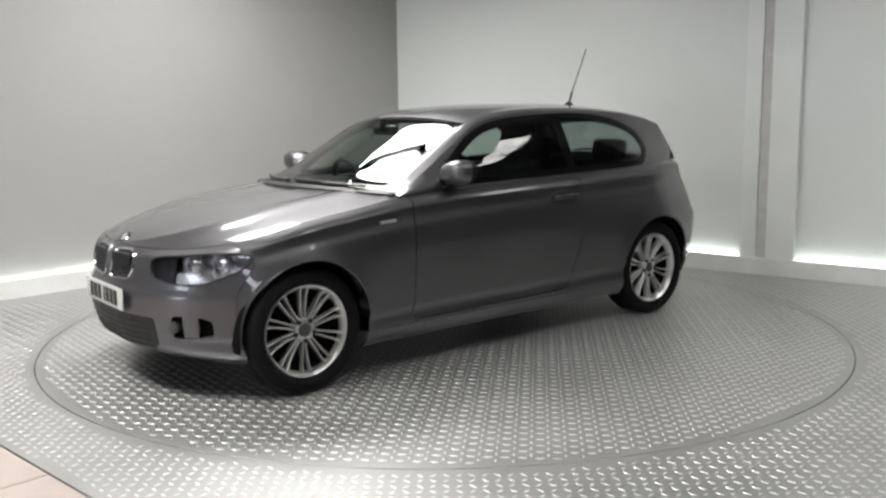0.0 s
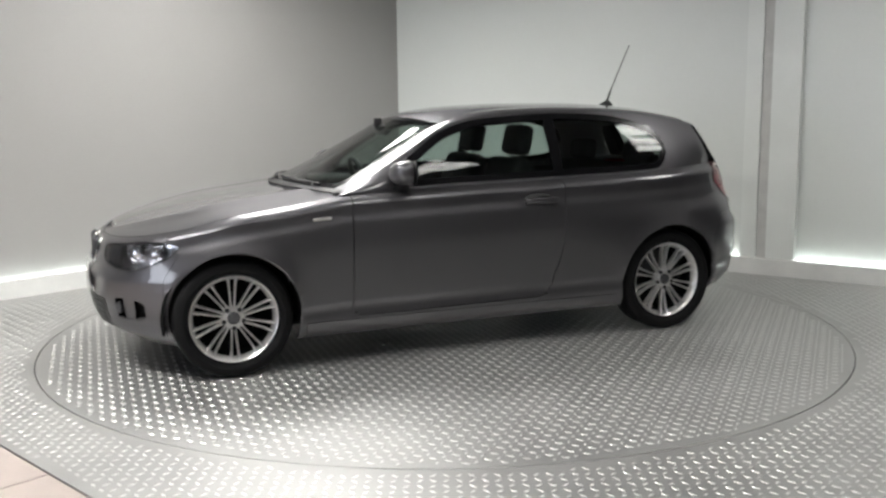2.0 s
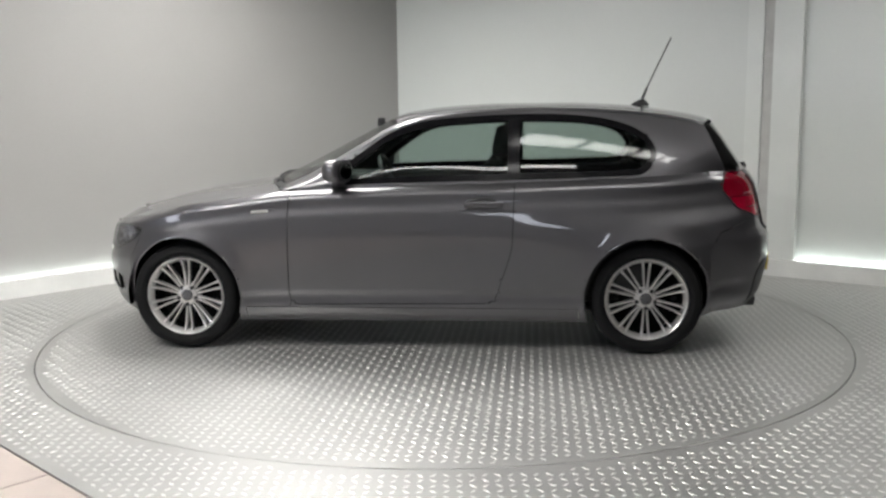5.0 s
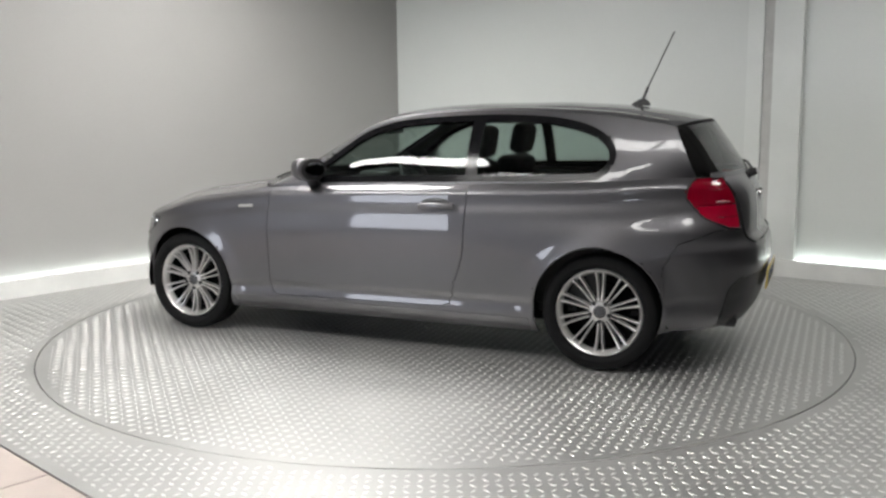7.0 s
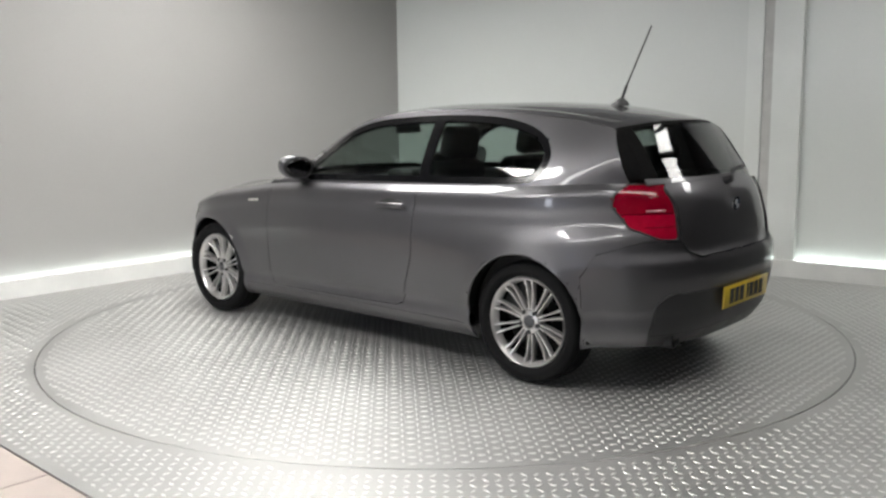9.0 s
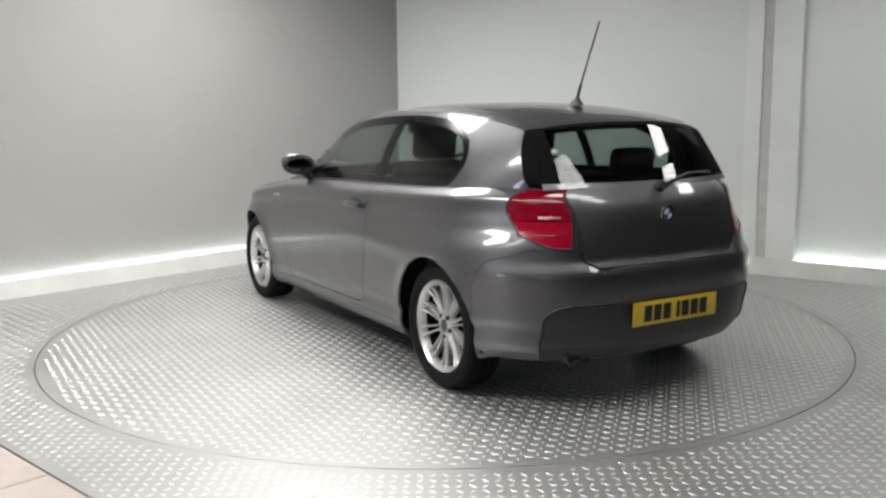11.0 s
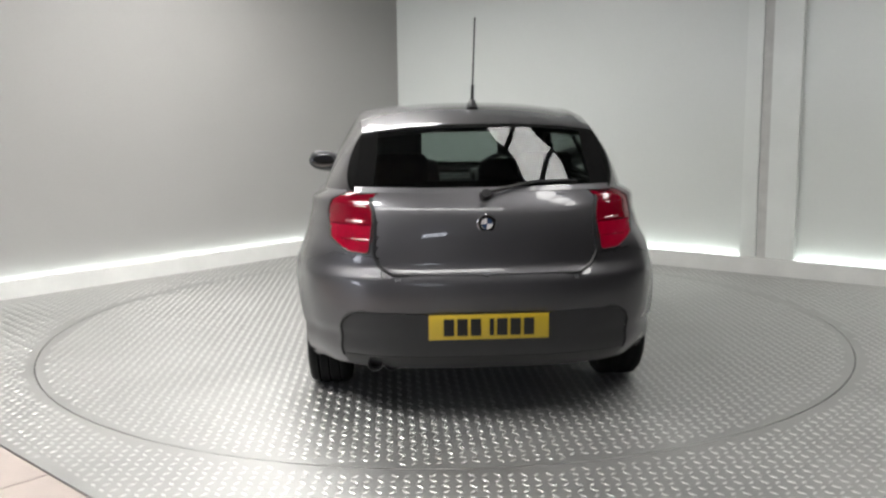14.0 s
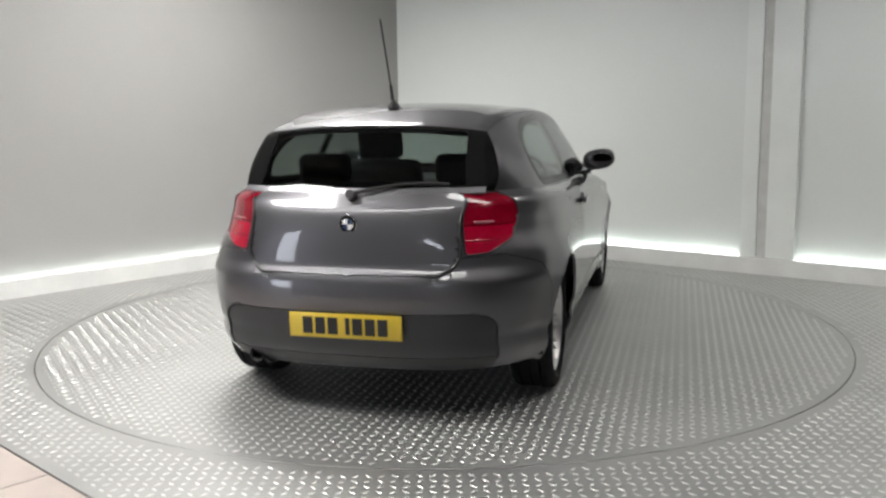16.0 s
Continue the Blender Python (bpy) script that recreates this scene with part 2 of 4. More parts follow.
ceiling_light((1.45, 3.32, HEIGHT - 0.04), 0.50, 2.4, -114, 3, RIGHT_LIGHT)
ceiling_light((-2.55, 3.55, HEIGHT - 0.04), 1.9, 0.60, -30, 0, FRONT_LIGHT)
ceiling_light((-0.95, 2.22, HEIGHT - 0.04), 3.4, 0.28, -3, 0, NEAR_LIGHT)
ceiling_light((3.45, 5.20, HEIGHT - 0.04), 0.55, 1.5, -127, 2, SIDE_LIGHT)
ceiling_light((-1.12, 6.52, HEIGHT - 0.04), 1.35, 1.65, -43.6, 2, BACK_LIGHT, 0.085)
wall_light((-9.4, -2.54, 1.45), 3.2, 2.3, 180, 3)
wall_light((-0.5, -2.54, 1.95), 1.3, 0.40, 180)

# ---- the turning platform ----


def tread_bars(name, inside, mat, parent, x0, x1, y0, y1, pitch=0.049, single=lambda x, y: False):
    """Raised lozenges of tread plate in two alternating directions."""
    vs, fs, loose = [], [], []
    rng = random.Random(4)
    nx, ny = int((x1 - x0) / pitch), int((y1 - y0) / pitch)
    for i in range(nx):
        for j in range(ny):
            x, y = x0 + (i + 0.5) * pitch, y0 + (j + 0.5) * pitch
            if not inside(x, y):
                continue
            a = radians(45 if (i + j) % 2 else -45) + rng.uniform(-0.03, 0.03)
            c, s = math.cos(a), math.sin(a)
            l, w, h = 0.0195, 0.0072, 0.0024
            if single(x, y) and len(loose) < 300:
                loose.append((x, y, a))
                continue
            k = len(vs)
            for u, v, z in ((-l, 0, 0), (0, -w, 0), (l, 0, 0), (0, w, 0), (-l * 0.62, 0, h), (0, -w * 0.5, h), (l * 0.62, 0, h), (0, w * 0.5, h)):
                vs.append((x + c * u - s * v, y + s * u + c * v, z))
            fs += [(k + p, k + (p + 1) % 4, k + 4 + (p + 1) % 4, k + 4 + p) for p in range(4)] + [(k + 4, k + 5, k + 6, k + 7)]
    ob = mesh_object(name, vs, fs, mat, parent, "raised lozenge tread bars", False)
    tagged(ob, "", "", "", "stuff")
    shape = None
    for x, y, a in loose:
        if shape is None:
            l, w, h = 0.0195, 0.0072, 0.0024
            vs = [(-l, 0, 0), (0, -w, 0), (l, 0, 0), (0, w, 0), (-l * 0.62, 0, h), (0, -w * 0.5, h), (l * 0.62, 0, h), (0, w * 0.5, h)]
            fs = [(p, (p + 1) % 4, 4 + (p + 1) % 4, 4 + p) for p in range(4)] + [(4, 5, 6, 7)]
            bar = mesh_object("tread_bar", vs, fs, mat, parent, "", False)
            shape = bar.data
        else:
            bar = new("tread_bar", shape)
            bar.parent = parent
        bar.matrix_basis = pose(x, y, 0, 0, 0, math.degrees(a))
    return ob


def build_turntable():
    th = new("turntable")
    tagged(th, "round steel tread-plate turntable set flush in the floor", "turntable")
    n = 128
    r = RADIUS - 0.007
    vs = [(r * math.cos(2 * math.pi * i / n), r * math.sin(2 * math.pi * i / n), z) for z in (0.0, -0.016) for i in range(n)]
    fs = [tuple(range(n))] + [(i, n + i, n + (i + 1) % n, (i + 1) % n) for i in range(n)]
    mesh_object("deck", vs, fs, STEEL, th, "brushed steel deck", False)
    tread_bars("tread", lambda x, y: x * x + y * y < (RADIUS - 0.05) ** 2, TREAD, th, -RADIUS, RADIUS, -RADIUS, RADIUS, single=lambda x, y: x < -1.9)
    return th


TABLE = build_turntable()

# fixed plates round the turntable: a square deck with a round hole, turned with the walls
DECK_ANGLE = -42.5


def build_deck():
    c, s = math.cos(radians(DECK_ANGLE)), math.sin(radians(DECK_ANGLE))
    way, off = Vector((c, s, 0)), Vector((-s, c, 0))
    edge = (Vector((-1.53, 3.32, 0)) - CENTRE).dot(off)
    n = 160
    ring = []
    for i in range(n):
        a = 2 * math.pi * i / n
        d = Vector((math.cos(a), math.sin(a)))
        lim = []
        for comp, lo, hi in ((d.x, -9.0, 9.0), (d.y, edge, 9.0)):
            lim.append(hi / comp if comp > 1e-6 else lo / comp if comp < -1e-6 else 1e9)
        k = min(lim)
        ring.append((CENTRE + way * d.x * RADIUS + off * d.y * RADIUS, CENTRE + way * d.x * k + off * d.y * k))
    vs = [p + Vector((0, 0, z)) for z in (0.0, -0.016) for q in ring for p in q]
    m = 2 * n
    fs = []
    for i in range(n):
        j = (i + 1) % n
        fs.append((2 * i, 2 * i + 1, 2 * j + 1, 2 * j))
        fs.append((2 * i, 2 * j, m + 2 * j, m + 2 * i))
        fs.append((2 * i + 1, m + 2 * i + 1, m + 2 * j + 1, 2 * j + 1))
    deck = mesh_object("deck_surround", vs, fs, STEEL, None, "", False)
    tagged(deck, "brushed steel tread-plate floor round the turntable", "floor", "", "structure")

    def inside(x, y):
        p = Vector((x, y, 0)) - CENTRE
        if p.length < RADIUS + 0.05 or p.dot(off) < edge + 0.04:
            return False
        q = Vector((x, y, 0)) - CORNER
        return q.dot(Vector((0.7241, -0.6897, 0))) > 0.03 and q.dot(Vector((-0.605, -0.796, 0))) > 0.03
    tread_bars("tread", inside, TREAD, deck, -3.6, 4.2, 2.2, 9.4, single=lambda x, y: 0.2 < x < 1.2 and y < 3.3)
    # tiles beyond the deck edge
    t0 = CENTRE + off * edge + way * (Vector((-1.53, 3.32, 0)) - CENTRE).dot(way)
    for i in range(-9, 10):
        for j in range(5):
            bm = bmesh.new()
            size = 0.60
            at = t0 + way * ((i + 0.5) * size) - off * ((j + 0.5) * size + 0.004)
            box(bm, (size - 0.006, size - 0.006, 0.016), (0, 0, -0.009), None, 0.002, 1)
            ob = part("tile", bm, TILE, deck, "", False)
            ob.matrix_basis = Matrix.Translation(at) @ pose(0, 0, 0, 0, 0, DECK_ANGLE)
    return deck


build_deck()

# ---- the car: x forward, y to its left, origin on the ground between the axles ----
CAR = new("car")
tagged(CAR, "grey metallic three-door hatchback with silver alloy wheels on the turntable", "car")

AXLE, HUB_Z = 1.33, 0.312
FX, RX, FN, RN = 1.22, -1.42, 2.35, 3.1     # where the ends begin to round, and how squarely
BELT = [(2.09, 0.725), (1.97, 0.728), (1.75, 0.755), (1.5, 0.802), (1.33, 0.84), (1.0, 0.885), (0.7, 0.925), (0.0, 0.955),
        (-0.6, 0.968), (-1.2, 0.988), (-1.7, 1.012), (-2.1, 1.018)]
WIDTH = [(1.6, 0.866), (1.33, 0.872), (0.6, 0.864), (0.0, 0.864), (-0.7, 0.866), (-1.33, 0.876), (-1.6, 0.872)]
SIDE = [(0.0, -0.085), (0.06, -0.048), (0.13, -0.030), (0.20, -0.036), (0.245, -0.020), (0.5, -0.004), (0.65, 0.0), (0.8, -0.009),
        (0.88, -0.024), (0.945, -0.026), (0.962, -0.037), (1.0, -0.088)]
NOSE = [(0.0, 1.92), (0.08, 1.975), (0.25, 2.01), (0.42, 2.022), (0.58, 2.022), (0.66, 2.002), (0.8, 1.992), (0.92, 1.972), (1.0, 1.935)]
TAIL = [(0.0, -2.01), (0.1, -2.06), (0.25, -2.09), (0.42, -2.105), (0.52, -2.098), (0.56, -2.080), (0.60, -2.060), (0.75, -2.052),
        (0.88, -2.03), (1.0, -1.97)]


def low_edge(x):
    return curve([(1.95, 0.205), (1.68, 0.175), (1.5, 0.17), (-1.5, 0.18), (-1.75, 0.235)], x)


def side_off(x, s):
    """How far the side lies inside the full width: the shoulders narrow towards the tail."""
    tail = curve([(-0.5, 0.0), (-1.33, 0.045), (-1.65, 0.085), (-2.0, 0.115)], x) * curve([(0.52, 0.0), (0.66, 0.35), (0.80, 0.9), (1.0, 1.0)], s)
    tail += curve([(-1.44, 0.0), (-1.72, 0.028), (-2.0, 0.058)], x)
    return curve(SIDE, s) - tail


def plan_point(kind, k, s):
    """A point of the body's outline at relative height s; kind and k say where on its way from nose to tail."""
    if kind == 0:
        off = curve(SIDE, s)
        c, n = math.cos(k), math.sin(k)
        x = FX + (curve(NOSE, s) - FX) * max(c, 0) ** (2 / FN)
        return x, (curve(WIDTH, FX) + off) * max(n, 0) ** (2 / FN)
    if kind == 1:
        return k, curve(WIDTH, k) + side_off(k, s)
    c, n = math.cos(k), math.sin(k)
    x = RX + (curve(TAIL, s) - RX) * max(c, 0) ** (2 / RN)
    return x, (curve(WIDTH, RX) + side_off(x, s)) * max(n, 0) ** (2 / RN)


def plan_table():
    ways = [(0, math.pi / 2 * i / 300) for i in range(300)]
    ways += [(1, FX + (RX - FX) * i / 200) for i in range(201)]
    ways += [(2, math.pi / 2 * (1 - (i + 1) / 300)) for i in range(300)]
    pts = [plan_point(k, t, 0.5) for k, t in ways]
    arc = [0.0]
    for p, q in zip(pts, pts[1:]):
        arc.append(arc[-1] + math.dist(p, q))
    return np.array([w[0] for w in ways]), np.array([w[1] for w in ways]), np.array(pts), np.array(arc)


P_KIND, P_K, P_XY, P_ARC = plan_table()
ARC_END = float(P_ARC[-1])


def way_at(a):
    i = int(np.clip(np.searchsorted(P_ARC, a) - 1, 0, len(P_ARC) - 2))
    t = (a - P_ARC[i]) / max(P_ARC[i + 1] - P_ARC[i], 1e-9)
    k0, k1 = P_KIND[i], P_KIND[i + 1]
    ka = P_K[i]
    kb = P_K[i + 1] if k0 == k1 else (math.pi / 2 if k0 == 0 else RX)
    if k0 == 1 and k1 == 2:
        kb = RX
    return int(k0), float(ka + (kb - ka) * t), float(P_XY[i][0] + (P_XY[i + 1][0] - P_XY[i][0]) * t)


def front_arc(y):
    m = P_KIND == 0
    return float(np.interp(y, P_XY[m][:, 1], P_ARC[m]))


def rear_arc(y):
    m = P_KIND == 2
    return float(np.interp(y, P_XY[m][::-1, 1], P_ARC[m][::-1]))


def side_arc(x):
    return float(np.interp(-x, -P_XY[:, 0], P_ARC))


def skin(a, z):
    """The body's lower skin at arc length a from the nose and height z."""
    kind, k, xb = way_at(a)
    zb, zt = low_edge(xb), curve(BELT, xb)
    s = (z - zb) / (zt - zb)
    x, y = plan_point(kind, k, min(max(s, 0.0), 1.0))
    for wx in (AXLE, -AXLE):
        d = math.hypot(x - wx, z - HUB_Z)
        if y > 0.5 and d < 0.47:
            y += 0.015 * min(1.0, max(0.0, (0.46 - d) / 0.10)) ** 2
    return x, y, z


def outline(points, per=10, closed=True):
    """A smooth closed line through a few knots."""
    out = []
    n = len(points)
    for i in range(n):
        p0, p1, p2, p3 = (np.array(points[(i + j - 1) % n], float) for j in range(4))
        for k in range(per):
            t = k / per
            out.append(0.5 * (2 * p1 + (p2 - p0) * t + (2 * p0 - 5 * p1 + 4 * p2 - p3) * t * t + (3 * p1 - p0 - 3 * p2 + p3) * t**3))
    return np.array(out)


def rounded(points, r, seg=4):
    """A closed polygon with rounded corners."""
    out = []
    n = len(points)
    for i in range(n):
        p, a, b = (np.array(points[j % n], float) for j in (i, i - 1, i + 1))
        da, db = np.linalg.norm(a - p), np.linalg.norm(b - p)
        ra = min(r, 0.45 * da, 0.45 * db)
        u, v = p + (a - p) / da * ra, p + (b - p) / db * ra
        for k in range(seg + 1):
            t = k / seg
            out.append((1 - t) ** 2 * u + 2 * t * (1 - t) * p + t * t * v)
    return np.array(out)


def circle(cx, cz, r, n=72):
    return np.array([(cx + r * math.cos(2 * math.pi * i / n), cz + r * math.sin(2 * math.pi * i / n)) for i in range(n)])


def contains(poly, p):
    x, y = p
    inside = False
    q = poly[-1]
    for w in poly:
        if (w[1] > y) != (q[1] > y) and x < (q[0] - w[0]) * (y - w[1]) / (q[1] - w[1]) + w[0]:
            inside = not inside
        q = w
    return inside


def snap(flat, polys, reach, keep):
    """Move the points of a grid that lie next to a line onto it."""
    locked = keep.copy()
    for poly in polys:
        a, b = poly, np.roll(poly, -1, 0)
        ab = b - a
        ll = np.maximum((ab**2).sum(1), 1e-12)
        lo, hi = poly.min(0) - 0.05, poly.max(0) + 0.05
        near = np.where(((flat > lo) & (flat < hi)).all(1) & ~locked)[0]
        for i in near:
            p = flat[i]
            t = np.clip(((p - a) * ab).sum(1) / ll, 0, 1)
            q = a + ab * t[:, None]
            d = ((q - p) ** 2).sum(1)
            j = int(d.argmin())
            if d[j] < reach * reach:
                flat[i] = q[j]
                locked[i] = True
    return flat


def panel(name, verts, faces, mat, parent, label="", gap=0.0015, depth=0.014, mirror=0, sharp=32.0):
    """A sheet of bodywork: its rim drawn in by the gap and turned inwards. mirror: 1 keeps the left side, -1 flips it, 2 makes both sides in one."""
    used = sorted({i for f in faces for i in f})
    loc = {g: n for n, g in enumerate(used)}
    v = [Vector(verts[g]) for g in used]
    f = [[loc[i] for i in q] for q in faces]
    bm = bmesh.new()
    bv = [bm.verts.new(p) for p in v]
    for q in f:
        q2 = []
        for i in q:
            if i not in q2:
                q2.append(i)
        if len(q2) > 2:
            try:
                bm.faces.new([bv[i] for i in q2])
            except ValueError:
                pass
    if mirror == 2:
        geom = bm.verts[:] + bm.edges[:] + bm.faces[:]
        dup = bmesh.ops.duplicate(bm, geom=geom)
        nv = [g for g in dup["geom"] if isinstance(g, bmesh.types.BMVert)]
        for w in nv:
            w.co.y = -w.co.y
        bmesh.ops.reverse_faces(bm, faces=[g for g in dup["geom"] if isinstance(g, bmesh.types.BMFace)])
    elif mirror == -1:
        for w in bm.verts:
            w.co.y = -w.co.y
        bmesh.ops.reverse_faces(bm, faces=bm.faces[:])
    bmesh.ops.remove_doubles(bm, verts=bm.verts[:], dist=0.0006)
    bmesh.ops.dissolve_degenerate(bm, edges=bm.edges[:], dist=0.0003)
    bm.normal_update()
    rim = [e for e in bm.edges if e.is_boundary]
    moves = {}
    for e in rim:
        c = e.link_faces[0].calc_center_median()
        mid = (e.verts[0].co + e.verts[1].co) / 2
        d = c - mid
        t = (e.verts[1].co - e.verts[0].co).normalized()
        d -= t * d.dot(t)
        if d.length > 1e-6:
            for w in e.verts:
                moves.setdefault(w, []).append(d.normalized())
    norms = {w: w.normal.copy() for w in moves}
    for w, ds in moves.items():
        s = sum(ds, Vector())
        if s.length > 1e-6:
            w.co += s.normalized() * gap
    if depth:
        ex = bmesh.ops.extrude_edge_only(bm, edges=rim)
        src = {}
        for w in (g for g in ex["geom"] if isinstance(g, bmesh.types.BMVert)):
            near = [e.other_vert(w) for e in w.link_edges if e.other_vert(w) in norms]
            if near:
                w.co -= norms[near[0]] * depth
    me = bpy.data.meshes.new(name)
    bm.to_mesh(me)
    bm.free()
    me.materials.append(mat)
    me.shade_smooth()
    me.set_sharp_from_angle(angle=radians(sharp))
    ob = new(name, me)
    ob.parent = parent
    return tagged(ob, label)


def tube(name, points, r, mat, parent, closed=True, label="", seg=6):
    """A thin round bead along a line of points."""
    n = len(points)
    vs, fs = [], []
    pts = [Vector(p) for p in points]
    for i, p in enumerate(pts):
        t = (pts[(i + 1) % n] - pts[i - 1]) if closed else (pts[min(i + 1, n - 1)] - pts[max(i - 1, 0)])
        t.normalize()
        u = t.cross(Vector((0.31, 0.2, 0.93))).normalized()
        w = t.cross(u)
        for k in range(seg):
            b = 2 * math.pi * k / seg
            vs.append(p + (u * math.cos(b) + w * math.sin(b)) * r)
    for i in range(n if closed else n - 1):
        j = (i + 1) % n
        for k in range(seg):
            l = (k + 1) % seg
            fs.append((i * seg + k, j * seg + k, j * seg + l, i * seg + l))
    return mesh_object(name, vs, fs, mat, parent, label)


def build_lower_body():
    nu, nv = 236, 50
    ks = [i / nu * ARC_END for i in range(nu + 1)]
    flat, keep = [], []
    for i, a in enumerate(ks):
        _, _, xb = way_at(a)
        zb, zt = low_edge(xb), curve(BELT, xb)
        for j in range(nv + 1):
            flat.append((a, zb + (zt - zb) * j / nv))
            keep.append(i in (0, nu) or j in (0, nv))
    flat, keep = np.array(flat), np.array(keep)
    fa, ra, sa = front_arc, rear_arc, side_arc
    arch = [circle(sa(x), HUB_Z + 0.006, 0.352) for x in (AXLE, -AXLE)]
    kidney = rounded([(fa(0.03), 0.565), (fa(0.235), 0.575), (fa(0.275), 0.62), (fa(0.265), 0.695), (fa(0.22), 0.712), (fa(0.045), 0.705)], 0.03)
    lamp_f = rounded([(fa(0.41), 0.605), (fa(0.40), 0.685), (fa(0.45), 0.700), (fa(0.58), 0.710), (sa(1.80), 0.722), (sa(1.70), 0.725), (sa(1.585), 0.706),
                      (sa(1.66), 0.640), (sa(1.78), 0.590), (fa(0.63), 0.572), (fa(0.52), 0.578)], 0.05, 5)
    intake = rounded([(-0.03, 0.225), (fa(0.40), 0.235), (fa(0.44), 0.28), (fa(0.44), 0.405), (-0.03, 0.415)], 0.025)
    fog = rounded([(fa(0.535), 0.315), (sa(1.84), 0.315), (sa(1.765), 0.33), (sa(1.765), 0.405), (sa(1.82), 0.425), (fa(0.535), 0.425)], 0.02)
    lamp_r = rounded([(ra(0.535), 0.752), (ra(0.63), 0.760), (sa(-1.955), 0.775), (sa(-1.86), 0.815), (sa(-1.775), 0.915), (sa(-1.80), 0.965), (sa(-1.87), 1.025),
                      (ra(0.68), 1.04), (ra(0.605), 1.04), (ra(0.575), 0.90)], 0.02, 4)
    gate = rounded([(ARC_END + 0.05, 0.665), (ra(0.41), 0.668), (ra(0.475), 0.70), (ra(0.515), 0.752), (ra(0.565), 0.90), (ra(0.595), 0.995), (ra(0.62), 1.06),
                    (ARC_END + 0.05, 1.06)], 0.02, 3)
    insert = rounded([(ARC_END + 0.05, 0.05), (ra(0.655), 0.05), (ra(0.665), 0.33), (ra(0.655), 0.455), (ra(0.59), 0.505), (ARC_END + 0.05, 0.50)], 0.04)
    door = rounded([(sa(0.70), 0.272), (sa(-0.48), 0.285), (sa(-0.585), 0.60), (sa(-0.605), 1.2), (sa(0.66), 1.2), (sa(0.69), 0.86)], 0.06, 5)
    bumper_f = np.array([(-0.05, 0.1), (sa(1.69), 0.1), (sa(1.67), 0.55), (sa(1.60), 0.672), (sa(1.68), 0.76), (fa(0.5), 0.80), (-0.05, 0.80)])
    bumper_r = np.array([(ARC_END + 0.05, 0.1), (sa(-1.70), 0.1), (sa(-1.66), 0.58), (sa(-1.74), 0.69), (sa(-1.93), 0.752), (ra(0.49), 0.742), (ra(0.46), 0.655), (ARC_END + 0.05, 0.655)])
    wing = np.array([(sa(1.74), 0.1), (sa(0.698), 0.1), (sa(0.698), 0.86), (sa(0.66), 1.2), (sa(2.0), 1.2)])
    skirt = np.array([(sa(0.955), 0.1), (sa(-0.955), 0.1), (sa(-0.955), 0.258), (sa(0.955), 0.258)])
    polys = arch + [skirt, lamp_f, lamp_r, kidney, intake, fog, gate, insert, door, bumper_f, bumper_r, wing]
    flat = snap(flat, polys, 0.0115, keep)
    verts = [skin(a, z) for a, z in flat]
    regions = [("arch", arch[0]), ("arch", arch[1]), ("kidney", kidney), ("lamp_f", lamp_f), ("lamp_r", lamp_r), ("intake", intake), ("fog", fog), ("gate", gate),
               ("insert", insert), ("bumper_r", bumper_r), ("bumper_f", bumper_f), ("skirt", skirt), ("door", door), ("wing", wing)]
    bag = {}
    for i in range(nu):
        for j in range(nv):
            q = (i * (nv + 1) + j, (i + 1) * (nv + 1) + j, (i + 1) * (nv + 1) + j + 1, i * (nv + 1) + j + 1)
            c = flat[list(q)].mean(0)
            hit = next((n for n, p in regions if contains(p, c)), "body")
            bag.setdefault(hit, []).append(q)
    # an inward ledge at the belt, part of the body sides
    ledge = []
    for i in range(nu + 1):
        x, y, z = verts[i * (nv + 1) + nv]
        kind, k, xb = way_at(ks[i])
        verts.append((x - 0.03 * (x - 0.0) / 2 if kind != 1 else x, max(y - 0.05, 0.0), z - 0.012))
        ledge.append(len(verts) - 1)
    for i in range(nu):
        if verts[i * (nv + 1)][0] < 0.72:
            bag["body"].append((i * (nv + 1) + nv, (i + 1) * (nv + 1) + nv, ledge[i + 1], ledge[i]))
    return verts, bag, flat, lamp_f, gate, lamp_r, insert


LOW_VERTS, LOW, LOW_FLAT, LAMP_LINE, GATE_LINE, TAIL_LINE, APRON_LINE = build_lower_body()


